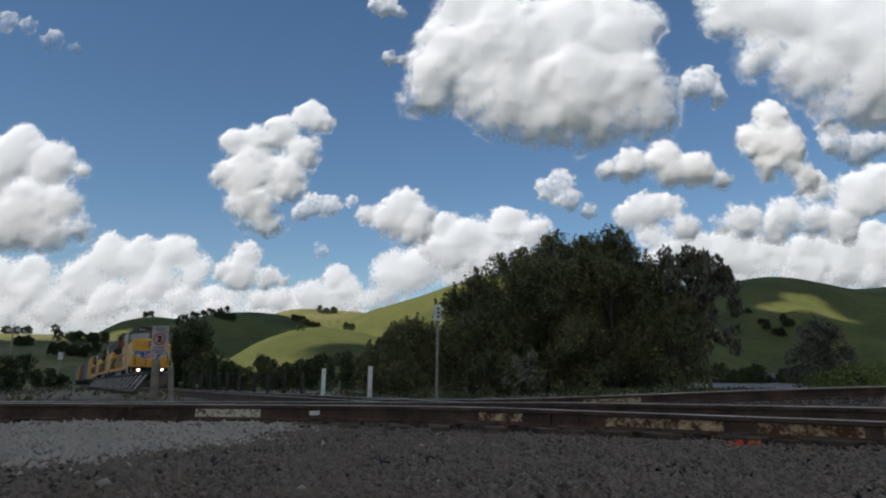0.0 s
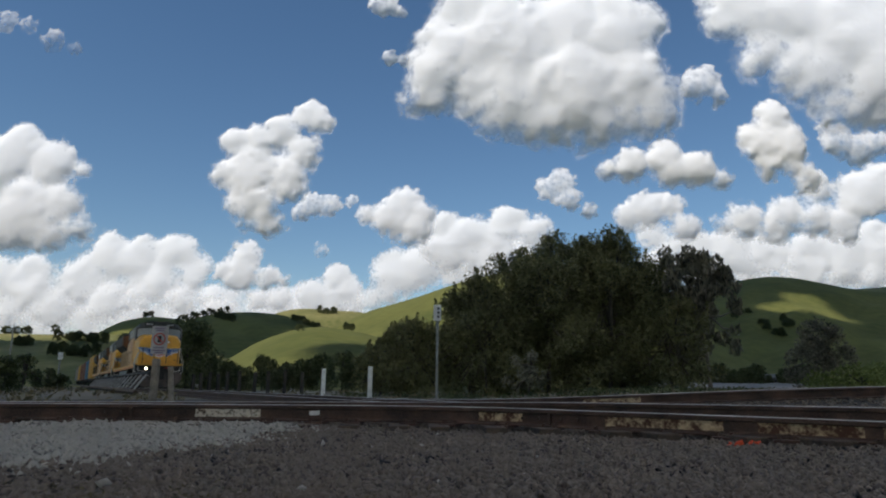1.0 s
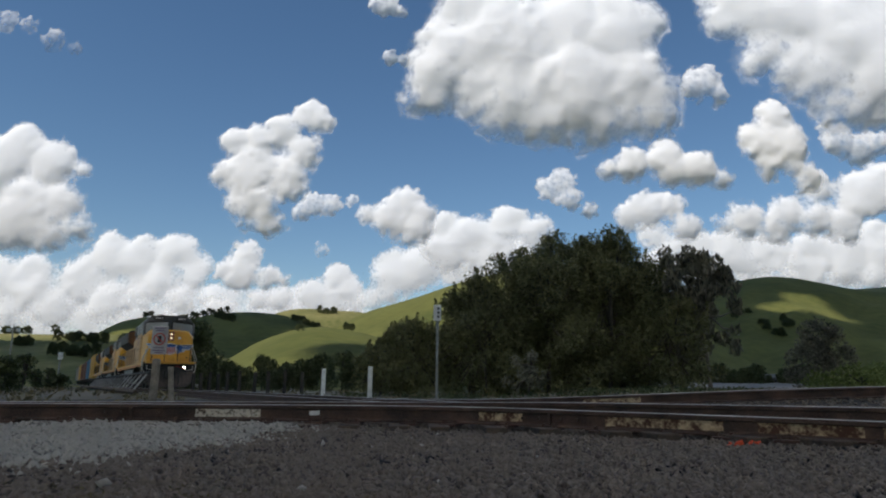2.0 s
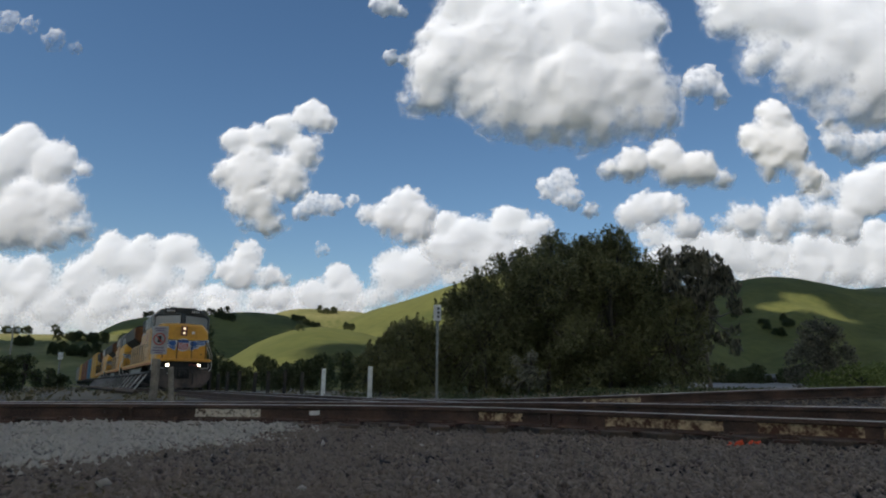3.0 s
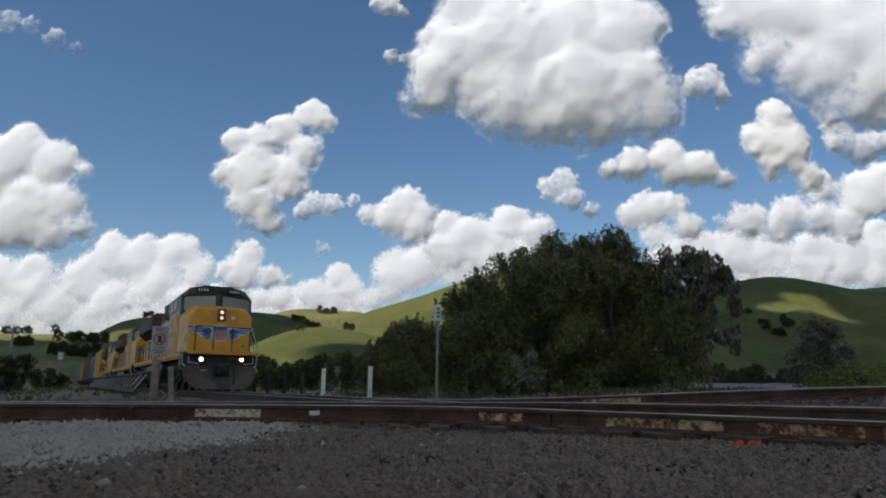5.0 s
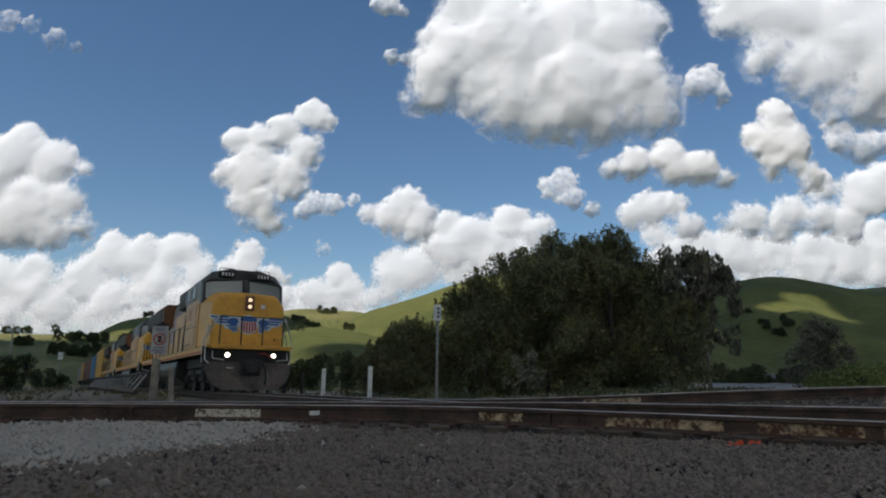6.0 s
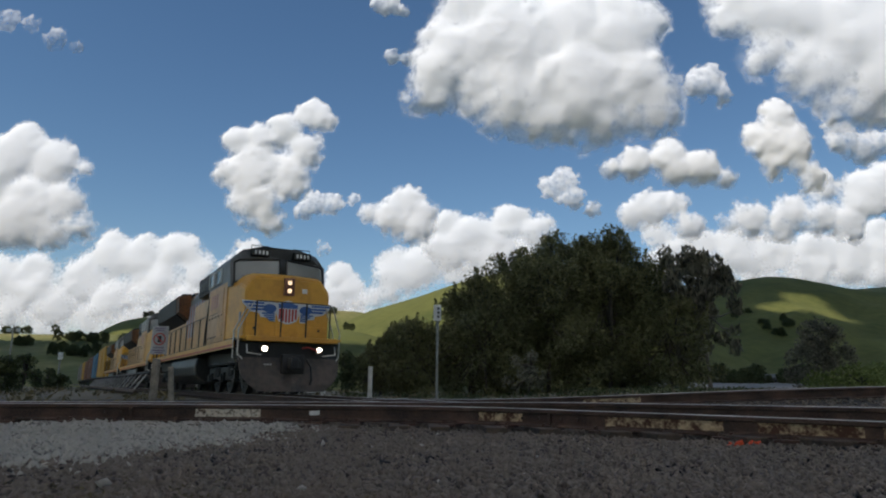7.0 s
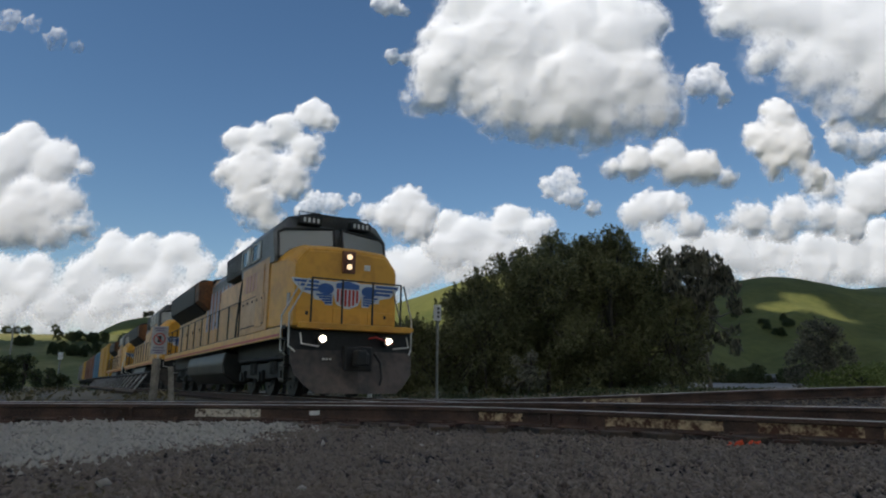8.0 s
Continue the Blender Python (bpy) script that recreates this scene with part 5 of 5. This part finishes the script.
def pale_side(x, y):
    """Above nought where the newer pale stone lies, beyond a curved ragged edge."""
    d = max(0.0, 7.7 - y)
    return -1.5 - 0.09 * d ** 1.75 + 0.3 * noise.noise(Vector((x * 1.7, y * 1.7, 4))) + 0.25 * noise.noise(Vector((x * 5, y * 5, 9))) - x


stones("gravel", "dark angular crushed gravel beside the track", 118000, (-6.5, 6.5, 2.4, 8.8), 0.0128, M_GRAVEL, 1, 0.4, lambda x, y, q: pale_side(x, y) < 0.7 * q and y < near_y(x) + 1.2 and not (x > -1.2 and -0.30 < y - near_y(x) + 0.1 * math.sin(7 * x) < 0.1 and q < 0.8))
stones("gravel", "pale grey crushed stone heaped along the rail", 30000, (-7.5, -1.0, 3.2, 8.6), 0.0175, M_PALE, 2, 0.6, lambda x, y, q: pale_side(x, y) > 0.55 * q - 0.2 and y < near_y(x) + 0.1)
stones("gravel", "scattered pale stones on the dark gravel", 170, (-5.5, 2.0, 3.0, 7.5), 0.015, M_PALE, 3, 0.8, lambda x, y, q: pale_side(x, y) < 0 and y < near_y(x) - 0.2 and (q < 0.04 or pale_side(x - 0.5, y) > 0))
stones("gravel", "dark ballast stones between the tracks", 16000, (-9, 12, 7.5, 16), 0.024, M_GRAVEL, 4, 0.3, lambda x, y, q: y > near_y(x) + 0.2)
bm = bmesh.new()
for i in range(9):
    x, y = 2.46 + 0.036 * i + 0.01 * math.sin(i * 3), 5.80 + 0.012 * i + 0.05 * math.sin(i * 2.3)
    bmesh.ops.create_icosphere(bm, subdivisions=1, radius=0.018 + 0.006 * (i % 3), matrix=pose(x, y, bed(x, y) + 0.012, 40 * i, 25 * i, 70 * i) @ Matrix.Diagonal((1.9, 1.1, 0.6, 1)))
tagged(part("painted_stones", bm, M_ORANGE), "gravel stones sprayed with orange marking paint", "stones", kind="stuff")


def weeds(label, area, n, mat, seed, tall):
    """Low ragged weeds and dry grass on the ground."""
    rk = random.Random(seed)
    clumps = []
    for _ in range(n):
        x, y = rk.uniform(*area[:2]), rk.uniform(*area[2:])
        off = (Vector((x, y, 0)) - FRONT8).dot(SIDE)
        if abs(off) < 2.3 or noise.noise(Vector((x * 0.2, y * 0.2, seed))) < -0.15:
            continue
        r = rk.uniform(0.2, 0.5) * tall
        clumps.append((x, y, ground_height(x, y) + 0.12 * r, r))
    ob = crown("weeds", clumps, 0.11 * tall, 130 / tall, mat, None, seed, -0.8, 0.45)
    tagged(ob, label, "weeds", kind="stuff")


rl = random.Random(8)
litter = [(x, y, ground_height(x, y) + 0.012, rl.uniform(0.03, 0.08)) for x, y in ((rl.gauss(-1.35, 0.6), 2.35 + abs(rl.gauss(0, 0.45))) for _ in range(420))]
tagged(crown("litter", litter, 0.011, 5200, M_WEED, None, 207, 0.0, 0.25), "trodden straw-coloured grass litter on the gravel", "litter", kind="stuff")
weeds("dry tan weeds and grass along the track bed", (-40, -5, 11, 60), 420, M_WEED, 201, 1.0)
weeds("low dark weeds at the foot of the trees", (-6, 18, 19, 34), 420, M_OAK, 202, 0.9)
weeds("dry tan grass at the foot of the trees", (-6, 26, 18, 36), 380, M_WEED, 203, 0.8)


# ---- movement ----
def way_gone(t):
    """Metres from the place of the front at the end."""
    return 4.841 * (t - 8) - 0.015 * (t - 8) ** 2


def motions():
    for thing, sets, back, r in TRAIN:
        rows = []
        for i in range(17):
            t = i * 0.5
            p = FRONT8 + WAY * (way_gone(t) - back)
            rows.append((t, pose(p.x, p.y, 0.0, 0, 0, TRACK_TURN)))
        walk(thing, rows)
        for w in sets:
            x, y, z = w.location
            walk(w, [(i * 0.1, pose(x, y, z, 0, math.degrees((way_gone(i * 0.1) + 40) / r) % 360, 0)) for i in range(81)])
    for c in CLOUDS:
        x, y, z = c.location
        drift = 0.0043 * y + 0.0125 * max(0.0, x)
        walk(c, [(0.0, pose(x - drift, y, z - 0.0034 * y)), (8.0, pose(x, y, z))])


motions()
